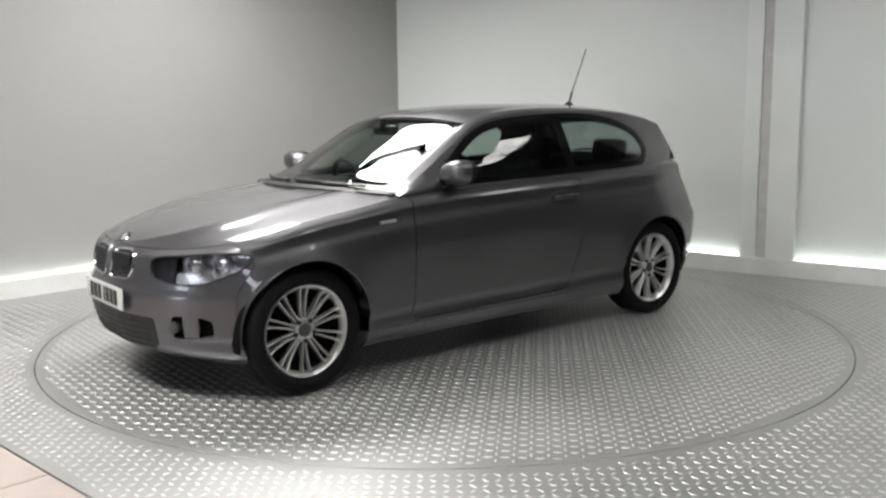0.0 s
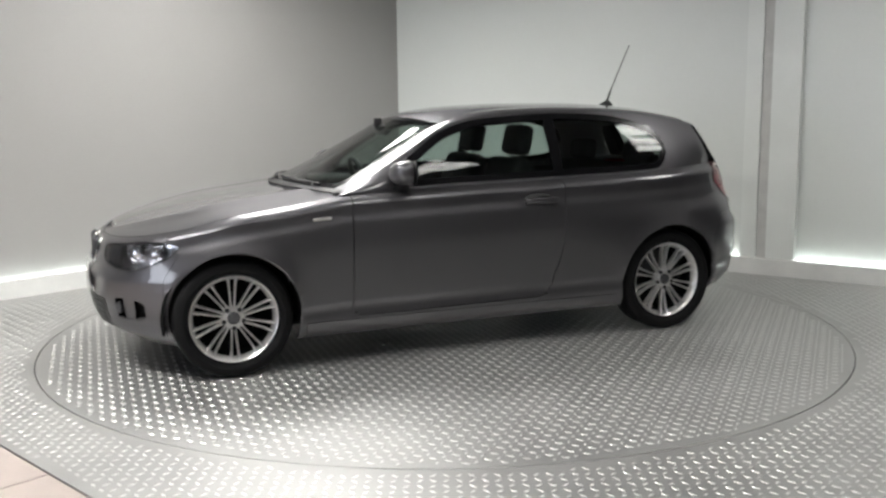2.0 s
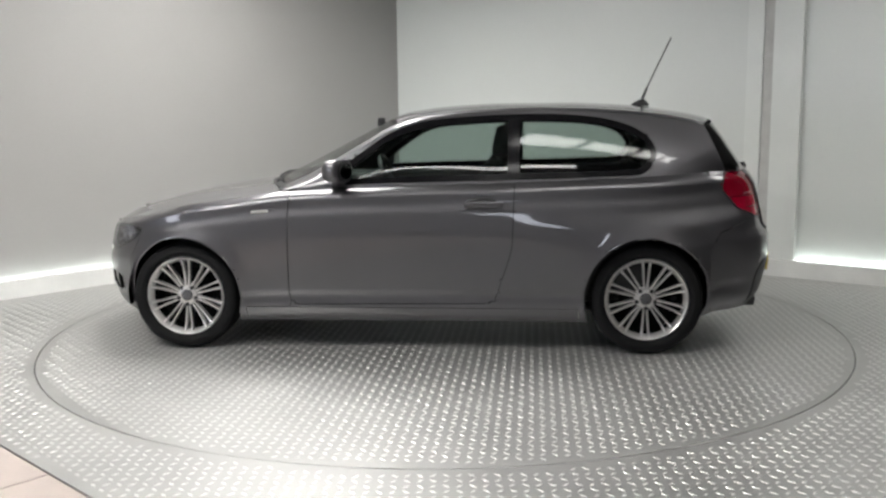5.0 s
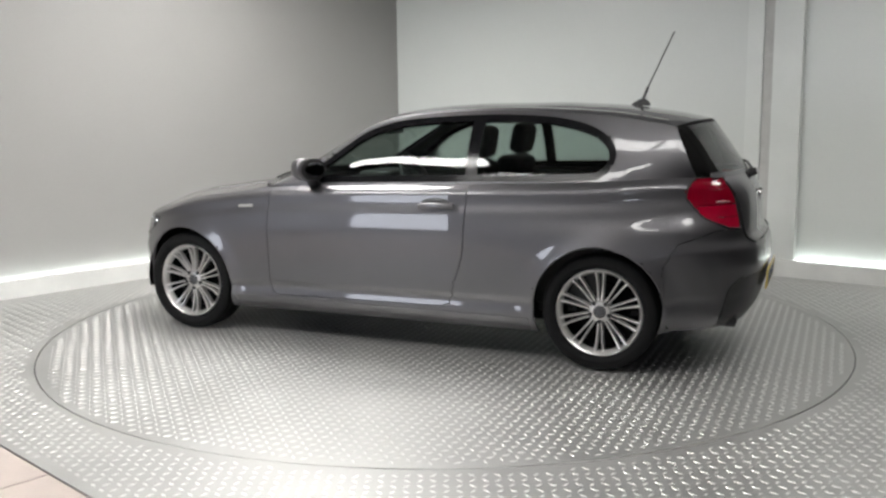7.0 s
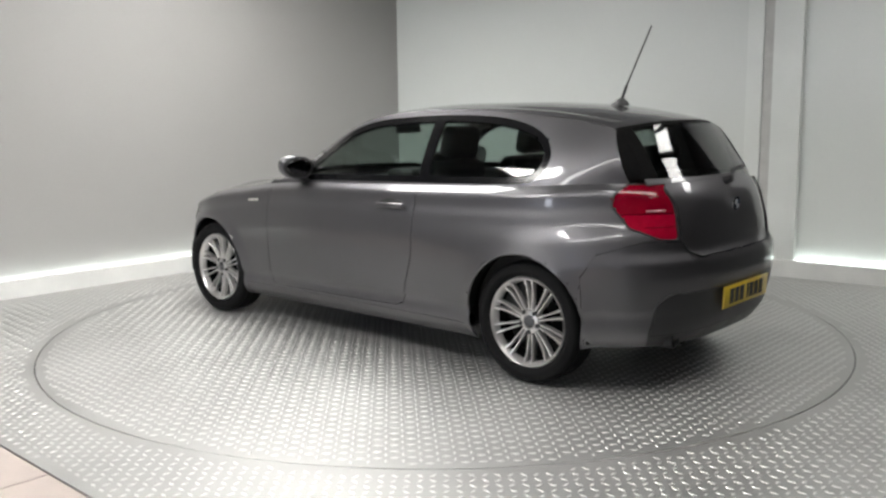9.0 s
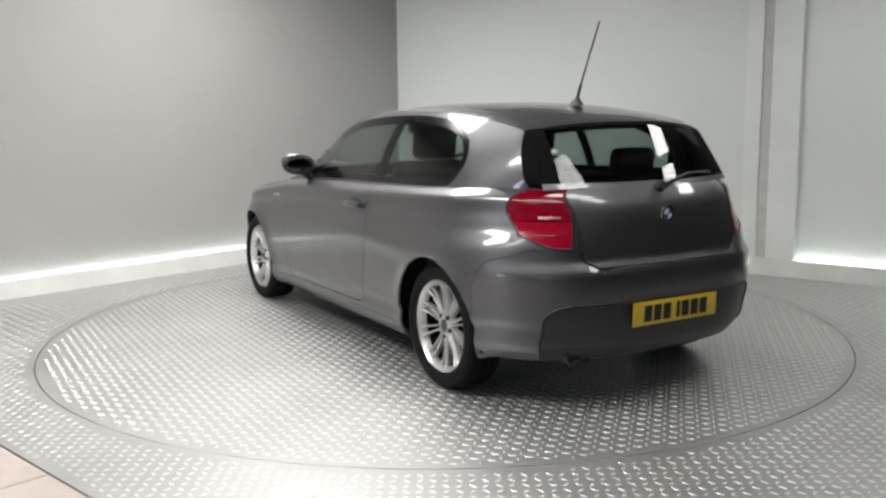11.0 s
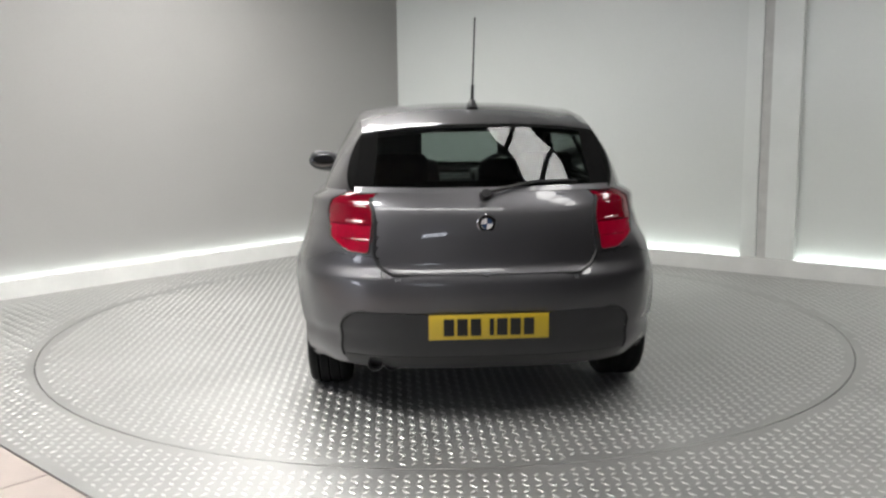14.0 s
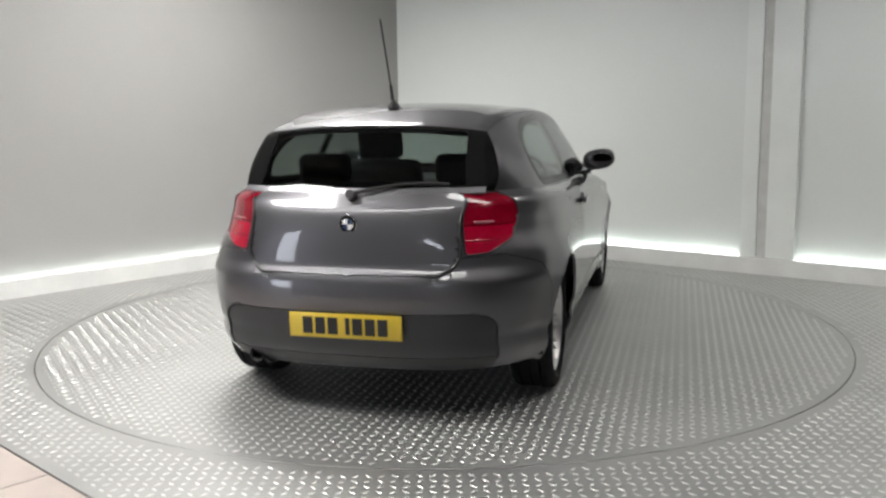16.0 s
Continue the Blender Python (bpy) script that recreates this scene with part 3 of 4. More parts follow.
def lower_panels():
    v = LOW_VERTS
    panel("body_shell", v, LOW["body"], PAINT, CAR, mirror=2)
    panel("front_bumper", v, LOW["bumper_f"], PAINT, CAR, mirror=2)
    panel("rear_bumper", v, LOW["bumper_r"], PAINT, CAR, mirror=2)
    gate = panel("tailgate", v, LOW["gate"], PAINT, CAR, gap=0.005, depth=0.03, mirror=2)
    # a black bead along the shut line draws the shade of its recess
    seam = [skin(a, z) for a, z in GATE_LINE if a < ARC_END - 0.01 and z < 0.99]
    seam = sorted(seam, key=lambda p: (p[2] > 0.69, p[2] if p[2] > 0.69 else p[1]))
    seam = [(x - 0.003, y, z) for x, y, z in seam]
    tube("gate_gap_shade", [(x, -y, z) for x, y, z in seam[::-1]] + seam, 0.0085, BLACK_PLASTIC, gate, False, "dark bead drawn for the shade in the shut line")
    low = [q for q in LOW["insert"] if LOW_FLAT[list(q)].mean(0)[1] < 0.292]
    panel("diffuser", v, low, BLACK_PLASTIC, CAR, "black plastic lower lip", gap=0.001, mirror=2)
    rim = [skin(a, z) for a, z in APRON_LINE if a < ARC_END - 0.01 and z > 0.235]
    line = [(x - 0.0015, y + 0.0005, z) for x, y, z in rim]
    apron = panel("rear_apron", v, [q for q in LOW["insert"] if q not in low], material("dark_grey_apron", (0.030, 0.030, 0.032), 0.5, 0.2, 0.2, 0.15, 10, 200), CAR, "dark grey textured apron", gap=0.002, mirror=2)
    tube("apron_edge", line + [(x, -y, z) for x, y, z in line[::-1]], 0.006, BLACK_PLASTIC, apron, False, "dark rounded edge")
    mesh = panel("lower_grille", v, LOW["intake"], BLACK_PLASTIC, CAR, "black mesh intake", gap=0.004, mirror=2)
    for s in (1, -1):
        panel("front_wing", v, LOW["wing"], PAINT, CAR, mirror=s)
        panel("side_skirt", v, LOW["skirt"], PAINT, CAR, mirror=s)
        panel("door", v, LOW["door"], PAINT, CAR, gap=0.0035, mirror=s)
        mid = {q: LOW_FLAT[list(q)].mean(0)[0] for q in LOW["fog"]}
        a0, a1 = min(mid.values()), max(mid.values())
        ledge = [q for q in mid if a0 + 0.24 * (a1 - a0) < mid[q] < a0 + 0.72 * (a1 - a0)]
        sunk = [tuple(Vector(p) + Vector((-0.028, -0.012, 0.0))) for p in v]
        recess = panel("fog_lamp_recess", sunk, [q for q in mid if q not in ledge and mid[q] > (a0 + a1) / 2], BLACK_MATT, CAR, "black recess round the fog lamp", gap=0.0, depth=-0.028, mirror=s)
        panel("air_slot", sunk, [q for q in mid if q not in ledge and mid[q] < (a0 + a1) / 2], BLACK_MATT, recess, "black air slot", gap=0.0, depth=-0.028, mirror=s)
        sunk = [tuple(Vector(p) + Vector((-0.008, -0.003, 0.0))) for p in v]
        panel("recess_ledge", sunk, ledge, PAINT, recess, "grey painted ledge", gap=0.001, mirror=s)
        kid = panel("kidney_grille", v, LOW["kidney"], BLACK_GLOSS, CAR, "black grille with chrome rim", gap=0.004, mirror=s)
        lamp = panel("headlamp", v, LOW["lamp_f"], LENS, CAR, "clear headlamp lens", gap=0.004, mirror=s)
        mid = {q: LOW_FLAT[list(q)].mean(0) for q in LOW["lamp_r"]}
        low = [q for q in mid if mid[q][1] < 0.880]
        tail = panel("tail_lamp", v, [q for q in mid if q not in low], RED_LENS, CAR, "glossy red tail lamp", gap=0.002, depth=0.03, mirror=s)
        panel("brake_lamp", v, low, RED_BRIGHT, tail, "brighter red lower lens", gap=0.0015, depth=0.03, mirror=s)
        for z, x0, y1, r, kind in ((0.890, -1.92, 0.62, 0.0050, CLEAR_RED), (0.955, -1.87, 0.61, 0.0022, RED_LENS), (0.815, -1.92, 0.56, 0.0022, RED_LENS)):
            a0, a1 = side_arc(x0), rear_arc(y1)
            line = []
            for k in range(15):
                px, py, pz = skin(a0 + (a1 - a0) * k / 14, z)
                line.append((px - 0.001, s * (py + 0.0005), pz))
            tube("reverse_lamp" if kind is CLEAR_RED else "lens_rib", line, r, kind, tail, False, "pale clear band" if kind is CLEAR_RED else "moulded red rib", 8)
        rim = [skin(a, min(z, curve(BELT, way_at(a)[2]) - 0.004)) for a, z in TAIL_LINE]
        tube("lens_seal", [(x - 0.001, s * (y + 0.0005), z) for x, y, z in rim], 0.0045, BLACK_PLASTIC, tail, True, "thin dark seal")
        # headlamp bowl and reflectors behind the lens
        inner = [tuple(Vector(p) + Vector((-0.055, -0.035, -0.004))) for p in v]
        bowl = panel("lamp_bowl", inner, LOW["lamp_f"], LAMP_BOWL, lamp, "silver reflector bowl", gap=0.002, depth=-0.045, mirror=s)
        mask = [q for q in LOW["lamp_f"] if LOW_FLAT[list(q)].mean(0)[0] < front_arc(0.535)]
        inner = [tuple(Vector(p) + Vector((-0.012, -0.004, 0.0))) for p in v]
        panel("lamp_mask", inner, mask, BLACK_GLOSS, lamp, "dark inner lamp cover", gap=0.001, mirror=s)
        for y, r in ((0.60, 0.050), (0.70, 0.052)):
            x, yy, z = skin(front_arc(y), 0.655)
            m = Matrix.Translation((x - 0.05, s * (yy - 0.03), z)) @ pose(0, 0, 0, 0, 90, s * (18 if y < 0.6 else 34))
            vs, fs = lathe([(0.0, -0.028), (r * 0.5, -0.022), (r * 0.9, -0.004), (r, 0.006), (r * 1.1, 0.004), (r * 1.1, -0.02)], 28)
            ob = mesh_object("reflector", vs, fs, LAMP_BOWL, lamp, "silver reflector")
            ob.matrix_basis = m @ pose(0, 0, 0, -90, 0, 0)
            bm = bmesh.new()
            bmesh.ops.create_uvsphere(bm, u_segments=20, v_segments=10, radius=r * 0.22)
            ob = part("projector", bm, LAMP_BOWL, lamp, "bright bulb lens")
            ob.matrix_basis = m @ pose(0, 0, -0.012)
        edge = [skin(a, z) for a, z in LAMP_LINE]
        tube("lamp_seal", [(x + 0.001, s * y, z) for x, y, z in edge], 0.004, BLACK_PLASTIC, lamp, True, "black rubber seal")
        # chrome rims and slats of the grille
        line = rounded([(front_arc(0.03), 0.565), (front_arc(0.235), 0.575), (front_arc(0.275), 0.62), (front_arc(0.265), 0.695), (front_arc(0.22), 0.712), (front_arc(0.045), 0.705)], 0.03)
        pts = []
        for a, z in line:
            x, y, z = skin(a, z)
            pts.append((x + 0.004, s * y, z))
        tube("chrome_rim", pts, 0.007, CHROME, kid, True, "chrome rim")
        for k in range(7):
            y = 0.065 + k * 0.028
            bm = bmesh.new()
            x, yy, z = skin(front_arc(y), 0.64)
            box(bm, (0.016, 0.006, 0.115), (x + 0.002, s * yy, z), None, 0.002, 1)
            part("slat", bm, DARK_METAL, kid, "dark upright slat")
        # fog lamp glass
        x, y, z = skin(side_arc(1.90), 0.37)
        vs, fs = lathe([(0.0, 0.006), (0.02, 0.005), (0.030, 0.0), (0.033, -0.02)], 24)
        ob = mesh_object("fog_lamp", vs, fs, DARK_METAL, CAR, "small dark fog lamp")
        ob.matrix_basis = Matrix.Translation((x - 0.004, s * y, z)) @ pose(0, 0, 0, 0, 0, -60 if s > 0 else -120)
        # wing side repeater
        bm = bmesh.new()
        x, y, z = skin(side_arc(0.855), 0.812)
        box(bm, (0.10, 0.012, 0.018), (x, s * (y + 0.001), z), pose(0, 0, 0, 0, 3, 0), 0.004)
        part("side_repeater", bm, AMBER, CAR, "small pale side repeater")
        # door handle: a black bulge for the shade in the recess, and the grip
        x, y, z = skin(side_arc(-0.415), 0.848)
        bm = bmesh.new()
        bmesh.ops.create_uvsphere(bm, u_segments=24, v_segments=12, radius=1.0, matrix=Matrix.Translation((x + 0.0, s * (y - 0.012), z)) @ Matrix.Diagonal((0.112, 0.018, 0.050, 1)))
        part("handle_recess_shade", bm, BLACK_PLASTIC, CAR, "black bulge drawn for the shade in the hand recess")
        bm = bmesh.new()
        box(bm, (0.215, 0.018, 0.032), (x - 0.012, s * (y + 0.022), z + 0.004), pose(0, 0, 0, 0, 1, 0), 0.008, 3)
        part("door_handle", bm, PAINT, CAR)
    # mesh bars of the lower intake
    for k in range(5):
        z = 0.255 + k * 0.03
        pts = [skin(front_arc(y), z) for y in (0.0, 0.1, 0.2, 0.3, 0.4)]
        pts = [(x + 0.003, -y, zz) for x, y, zz in pts[::-1]] + [(x + 0.003, y, zz) for x, y, zz in pts[1:]]
        tube("intake_bar", pts, 0.004, BLACK_PLASTIC, mesh, False, "black bar")
    return gate


TAILGATE = lower_panels()


# hood between the wings, from nose to windscreen
def build_hood():
    centre = [(1.935, 0.727), (1.86, 0.762), (1.75, 0.800), (1.41, 0.882), (1.06, 0.928), (0.82, 0.955)]
    nu, nq = 70, 26
    verts, faces = [], []
    a_end = side_arc(0.70)
    for i in range(nu + 1):
        a = a_end * (i / nu) ** 0.8
        kind, k, xb = way_at(a)
        zt = curve(BELT, xb)
        ex, ey = plan_point(kind, k, 1.0)
        cx = 1.935 + (0.93 - 1.935) * (i / nu) ** 1.25
        cz = curve(centre, cx) + 0.004
        for j in range(nq + 1):
            q = j / nq
            x = cx + (ex - cx) * q**2
            ridge = 0.010 * math.exp(-((q - 0.62) / 0.10) ** 2) * min(1.0, i / nu * 2.5)
            verts.append((x, ey * q, zt + (cz - zt) * (1 - q**2.4) + ridge))
    for i in range(nu):
        for j in range(nq):
            faces.append((i * (nq + 1) + j, i * (nq + 1) + j + 1, (i + 1) * (nq + 1) + j + 1, (i + 1) * (nq + 1) + j))
    return panel("bonnet", verts, faces, PAINT, CAR, gap=0.002, depth=0.02, mirror=2)


BONNET = build_hood()

RAIL_Z = [(0.74, 0.935), (0.6, 0.990), (0.5, 1.042), (0.26, 1.178), (0.10, 1.268), (-0.09, 1.322), (-0.35, 1.352), (-0.69, 1.362), (-0.95, 1.356), (-1.3, 1.332),
          (-1.55, 1.295), (-1.68, 1.262), (-1.74, 1.20), (-1.80, 1.11), (-1.86, 1.012)]
RAIL_Y = [(0.74, 0.735), (0.5, 0.690), (0.26, 0.648), (0.0, 0.612), (-0.35, 0.588), (-0.9, 0.572), (-1.3, 0.556), (-1.6, 0.540), (-1.72, 0.545), (-1.86, 0.575)]
BOW = [(0.74, 0.22), (0.5, 0.19), (0.1, 0.11), (-0.4, 0.0), (-1.3, 0.0), (-1.6, -0.09), (-1.70, -0.105), (-1.86, -0.115)]
CROWN = [(0.96, 0.955), (0.90, 0.975), (0.70, 1.066), (0.53, 1.152), (0.35, 1.242), (0.20, 1.318), (0.08, 1.362), (-0.15, 1.396), (-0.51, 1.412), (-0.86, 1.412), (-1.23, 1.396),
         (-1.60, 1.345), (-1.73, 1.316), (-1.755, 1.308), (-1.775, 1.296), (-1.80, 1.262), (-1.83, 1.220), (-1.90, 1.1185), (-1.975, 1.012)]


def rail(x):
    return curve(RAIL_Y, x), curve(RAIL_Z, x)


def belt_point(x):
    """Top outer edge of the lower body at x."""
    z = curve(BELT, x)
    if x >= RX:
        return curve(WIDTH, x) + side_off(x, 1.0), z
    q = min(max((x - RX) / (TAIL[-1][1] - RX), 0.0), 1.0)
    return (curve(WIDTH, RX) + side_off(x, 1.0)) * (1 - q**RN) ** (1 / RN), z


def upper_side(x, z):
    (y4, z4), (y5, z5) = belt_point(x), rail(x)
    t = min(max((z - z4) / max(z5 - z4, 1e-4), 0.0), 1.0)
    y = y4 + (y5 - y4) * t
    y += 0.022 * math.sin(math.pi * t)
    return x, max(y, 0.0), z


GLASS_LINE = [(0.41, 1.010), (0.26, 1.130), (0.10, 1.232), (-0.09, 1.290), (-0.35, 1.314), (-0.66, 1.324), (-0.95, 1.314), (-1.15, 1.282), (-1.29, 1.225), (-1.355, 1.15),
              (-1.35, 1.085), (-1.31, 1.04), (-1.24, 1.020), (-0.9, 1.008), (-0.3, 0.996), (0.2, 0.984), (0.38, 0.978)]


def scaled_line(line, d):
    """The closed line moved inwards by d."""
    n = len(line)
    out = []
    for i in range(n):
        t = line[(i + 1) % n] - line[i - 1]
        t = t / max(np.linalg.norm(t), 1e-9)
        out.append(line[i] + np.array((-t[1], t[0])) * -d)
    return np.array(out)


def build_greenhouse():
    xs = np.linspace(0.74, -1.86, 151)
    nt = 26
    flat, keep = [], []
    for i, x in enumerate(xs):
        (y4, z4), (y5, z5) = belt_point(x), rail(x)
        for j in range(nt + 1):
            flat.append((x, z4 + (z5 - z4) * j / nt))
            keep.append(i in (0, len(xs) - 1) or j in (0, nt))
    flat, keep = np.array(flat), np.array(keep)
    window = outline(GLASS_LINE, 8)
    area = sum(window[i - 1][0] * window[i][1] - window[i][0] * window[i - 1][1] for i in range(len(window)))
    sign = -1 if area > 0 else 1
    trim = scaled_line(window, -0.022 * sign)
    if trim[:, 0].max() < window[:, 0].max():
        trim = scaled_line(window, 0.022 * sign)
    glazed = scaled_line(window, 0.016 * sign)
    if glazed[:, 0].max() > window[:, 0].max():
        glazed = scaled_line(window, -0.016 * sign)
    pillar = np.array([(-0.555, 0.9), (-0.625, 0.9), (-0.625, 1.45), (-0.555, 1.45)])
    wrap = np.array([(-1.645, 1.31), (-1.655, 1.285), (-1.79, 0.99), (-2.0, 0.9), (-2.0, 1.4)])
    flat = snap(flat, [glazed, trim, pillar, wrap], 0.0095, keep)
    verts = [upper_side(x, z) for x, z in flat]
    bag = {}
    n = nt + 1
    for i in range(len(xs) - 1):
        for j in range(nt):
            q = (i * n + j, (i + 1) * n + j, (i + 1) * n + j + 1, i * n + j + 1)
            c = flat[list(q)].mean(0)
            if contains(glazed, c):
                hit = "pillar" if -0.625 < c[0] < -0.555 else ("front_glass" if c[0] > -0.6 else "rear_glass")
            else:
                hit = "trim" if contains(trim, c) else "wrap" if contains(wrap, c) else "shell"
            bag.setdefault(hit, []).append(q)
    for s in (1, -1):
        panel("upper_side", verts, bag["shell"], PAINT, CAR, gap=0.0, mirror=s)
        panel("rear_window_wing", verts, bag["wrap"], BLACK_MATT, CAR, "gloss black edge of the rear window", gap=0.002, mirror=s)
        panel("window_trim", verts, bag["trim"], BLACK_GLOSS, CAR, "gloss black window surround", gap=0.001, depth=0.02, mirror=s)
        panel("door_window", verts, bag["front_glass"], GLASS, CAR, "tinted side glass", gap=0.0, depth=0.0, mirror=s)
        panel("quarter_window", verts, bag["rear_glass"], GLASS, CAR, "tinted quarter glass", gap=0.0, depth=0.0, mirror=s)
        panel("pillar_cover", verts, bag["pillar"], BLACK_GLOSS, CAR, "gloss black door pillar", gap=0.0, mirror=s)
    # top sheet: windscreen, roof, rear window
    cuts = [0.74, 0.70, 0.065, -1.62, -1.655, -1.845, -1.86]
    stations = []
    for a, b in zip(cuts, cuts[1:]):
        m = max(1, round(abs(b - a) / 0.022))
        stations += [a + (b - a) * k / m for k in range(m)]
    stations.append(cuts[-1])
    qs = [k / 20 * 0.90 for k in range(21)] + [0.925, 0.95, 0.975, 1.0]
    verts, faces = [], {}
    for x in stations:
        y5, z5 = rail(x)
        xc = x + curve(BOW, x)
        zc = curve(CROWN, xc)
        for q in qs:
            lift = max(0.0, 1 - q**2.6)
            edge = (0.010 if x > -1.6 else 0.002) * max(0.0, 1 - abs(q - 0.93) / 0.12)
            px = x + (xc - x) * (1 - q * q)
            verts.append((px, y5 * q, z5 + (zc - z5) * lift + edge * min(1.0, max(0.0, (zc - 1.0) * 4))))
    n = len(qs)
    for i in range(len(stations) - 1):
        mid = (stations[i] + stations[i + 1]) / 2
        for j in range(n - 1):
            q = (qs[j] + qs[j + 1]) / 2
            if 0.065 < mid < 0.70 and q < 0.90:
                hit = "screen_edge" if q > 0.87 or mid < 0.085 or mid > 0.66 else "screen"
            elif -1.845 < mid < -1.655:
                hit = "back_edge" if q > 0.86 or mid > -1.668 or mid < -1.835 else "back"
            elif mid < -1.845:
                hit = "shell"
            elif mid > 0.70:
                hit = "cowl"
            else:
                hit = "roof"
            faces.setdefault(hit, []).append((i * n + j, i * n + j + 1, (i + 1) * n + j + 1, (i + 1) * n + j))
    screen = panel("windscreen", verts, faces["screen"], GLASS, CAR, "tinted windscreen", gap=0, depth=0, mirror=2)
    panel("black_edge", verts, faces["screen_edge"], BLACK_GLOSS, screen, "black printed edge", gap=0, depth=0.004, mirror=2)
    panel("roof", verts, faces["roof"], PAINT, CAR, gap=0.0, depth=0.015, mirror=2)
    back = panel("rear_window", verts, faces["back"], REAR_GLASS, CAR, "dark tinted rear window", gap=0, depth=0, mirror=2)
    panel("black_edge", verts, faces["back_edge"], BLACK_MATT, back, "black printed edge", gap=0, depth=0.004, mirror=2)
    panel("cowl", verts, faces["cowl"], BLACK_PLASTIC, CAR, "black scuttle panel", gap=0, depth=0.01, mirror=2)
    panel("gate_frame", verts, faces["shell"], PAINT, CAR, gap=0, depth=0.01, mirror=2)
    lining = [(x, y * 0.97, z - 0.035) for x, y, z in verts]
    panel("headlining", lining, faces["roof"], material("headlining_cloth", (0.07, 0.07, 0.068), 0.9, 0, 0, 0.1, 20, 300), CAR, "grey cloth headlining", gap=0, depth=0, mirror=2)


build_greenhouse()


# ---- wheels ----
def build_wheel(x, s, turn):
    rim_profile = [(0.150, -0.085), (0.205, -0.088), (0.208, -0.03), (0.200, 0.02), (0.210, 0.062), (0.219, 0.080), (0.2275, 0.088), (0.232, 0.082), (0.232, 0.074),
                   (0.224, 0.070), (0.214, -0.095), (0.160, -0.095)]
    vs, fs = lathe(rim_profile, 72, True)
    wheel = mesh_object("wheel", vs, fs, ALLOY, CAR, "silver multi-spoke alloy wheel")
    wheel.matrix_basis = Matrix.Translation((x, s * 0.728, HUB_Z)) @ pose(0, 0, 0, 0, turn, 0 if s > 0 else 180)
    tyre = [(0.232, -0.085), (0.245, -0.098), (0.27, -0.104), (0.292, -0.101), (0.304, -0.090), (0.3105, -0.074), (0.3115, -0.056), (0.305, -0.053), (0.305, -0.048), (0.312, -0.046),
            (0.312, -0.004), (0.305, -0.002), (0.305, 0.003), (0.312, 0.005), (0.312, 0.044), (0.305, 0.046), (0.305, 0.051), (0.3115, 0.054),
            (0.3105, 0.074), (0.304, 0.090), (0.292, 0.101), (0.27, 0.104), (0.262, 0.1055), (0.258, 0.1035), (0.245, 0.098), (0.233, 0.084)]
    vs, fs = lathe(tyre, 72, True)
    mesh_object("tyre", vs, fs, RUBBER, wheel, "black rubber tyre")
    # disc and added barrel lining are black for the shade behind the spokes
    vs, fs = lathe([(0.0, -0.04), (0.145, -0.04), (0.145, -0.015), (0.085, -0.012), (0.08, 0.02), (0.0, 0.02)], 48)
    mesh_object("brake_disc", vs, fs, BLACK_MATT, wheel, "brake disc blackened for the shade behind the spokes")
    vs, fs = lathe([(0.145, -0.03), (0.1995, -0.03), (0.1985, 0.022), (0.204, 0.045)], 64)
    mesh_object("barrel_shade", vs, fs, BLACK_MATT, wheel, "black lining drawn for the shade inside the barrel")
    vs, fs = lathe([(0.0, 0.052), (0.030, 0.054), (0.036, 0.064), (0.052, 0.060), (0.060, 0.050), (0.064, 0.02), (0.0, 0.015)], 48)
    mesh_object("hub", vs, fs, ALLOY, wheel)
    vs, fs = lathe([(0.0, 0.068), (0.024, 0.067), (0.031, 0.063), (0.033, 0.05)], 32)
    mesh_object("hub_cap", vs, fs, DARK_METAL, wheel, "dark round centre cap")
    for k in range(5):
        a = radians(54 + 72 * k)
        bm = bmesh.new()
        cyl(bm, 0.0120, 0.0105, 0.02, Matrix.Translation((0.053 * math.cos(a), 0.054, 0.053 * math.sin(a))) @ pose(0, 0, 0, 90, 0, 0), 12)
        part("bolt", bm, BLACK_PLASTIC, wheel, "dark wheel bolt")
    spoke = None
    for k in range(10):
        for w in (-1, 1):
            a = radians(90 + 36 * k)
            if spoke is None:
                bm = bmesh.new()
                rows = []
                for r, y, hw, dp, off in ((0.045, 0.054, 0.0058, 0.03, 0.0075), (0.11, 0.052, 0.0052, 0.03, 0.0120), (0.17, 0.058, 0.0056, 0.03, 0.0165), (0.217, 0.074, 0.0078, 0.03, 0.0215)):
                    rows.append([bm.verts.new(p) for p in ((r, y - dp, off - hw), (r, y - 0.004, off - hw), (r, y, off - hw * 0.5), (r, y, off + hw * 0.5), (r, y - 0.004, off + hw), (r, y - dp, off + hw))])
                for p, q in zip(rows, rows[1:]):
                    for m in range(6):
                        bm.faces.new((p[m], p[(m + 1) % 6], q[(m + 1) % 6], q[m]))
                bm.faces.new(rows[0])
                bm.faces.new(rows[-1][::-1])
                spoke = part("spoke", bm, ALLOY, wheel)
                ob = spoke
            else:
                ob = new("spoke", spoke.data)
                ob.parent = wheel
            ob.matrix_basis = pose(0, 0, 0, 0, -math.degrees(a), 0) @ Matrix.Diagonal((1, 1, w, 1))
    return wheel


for wx in (AXLE, -AXLE):
    build_wheel(wx, 1, 0)
    build_wheel(wx, -1, 11)


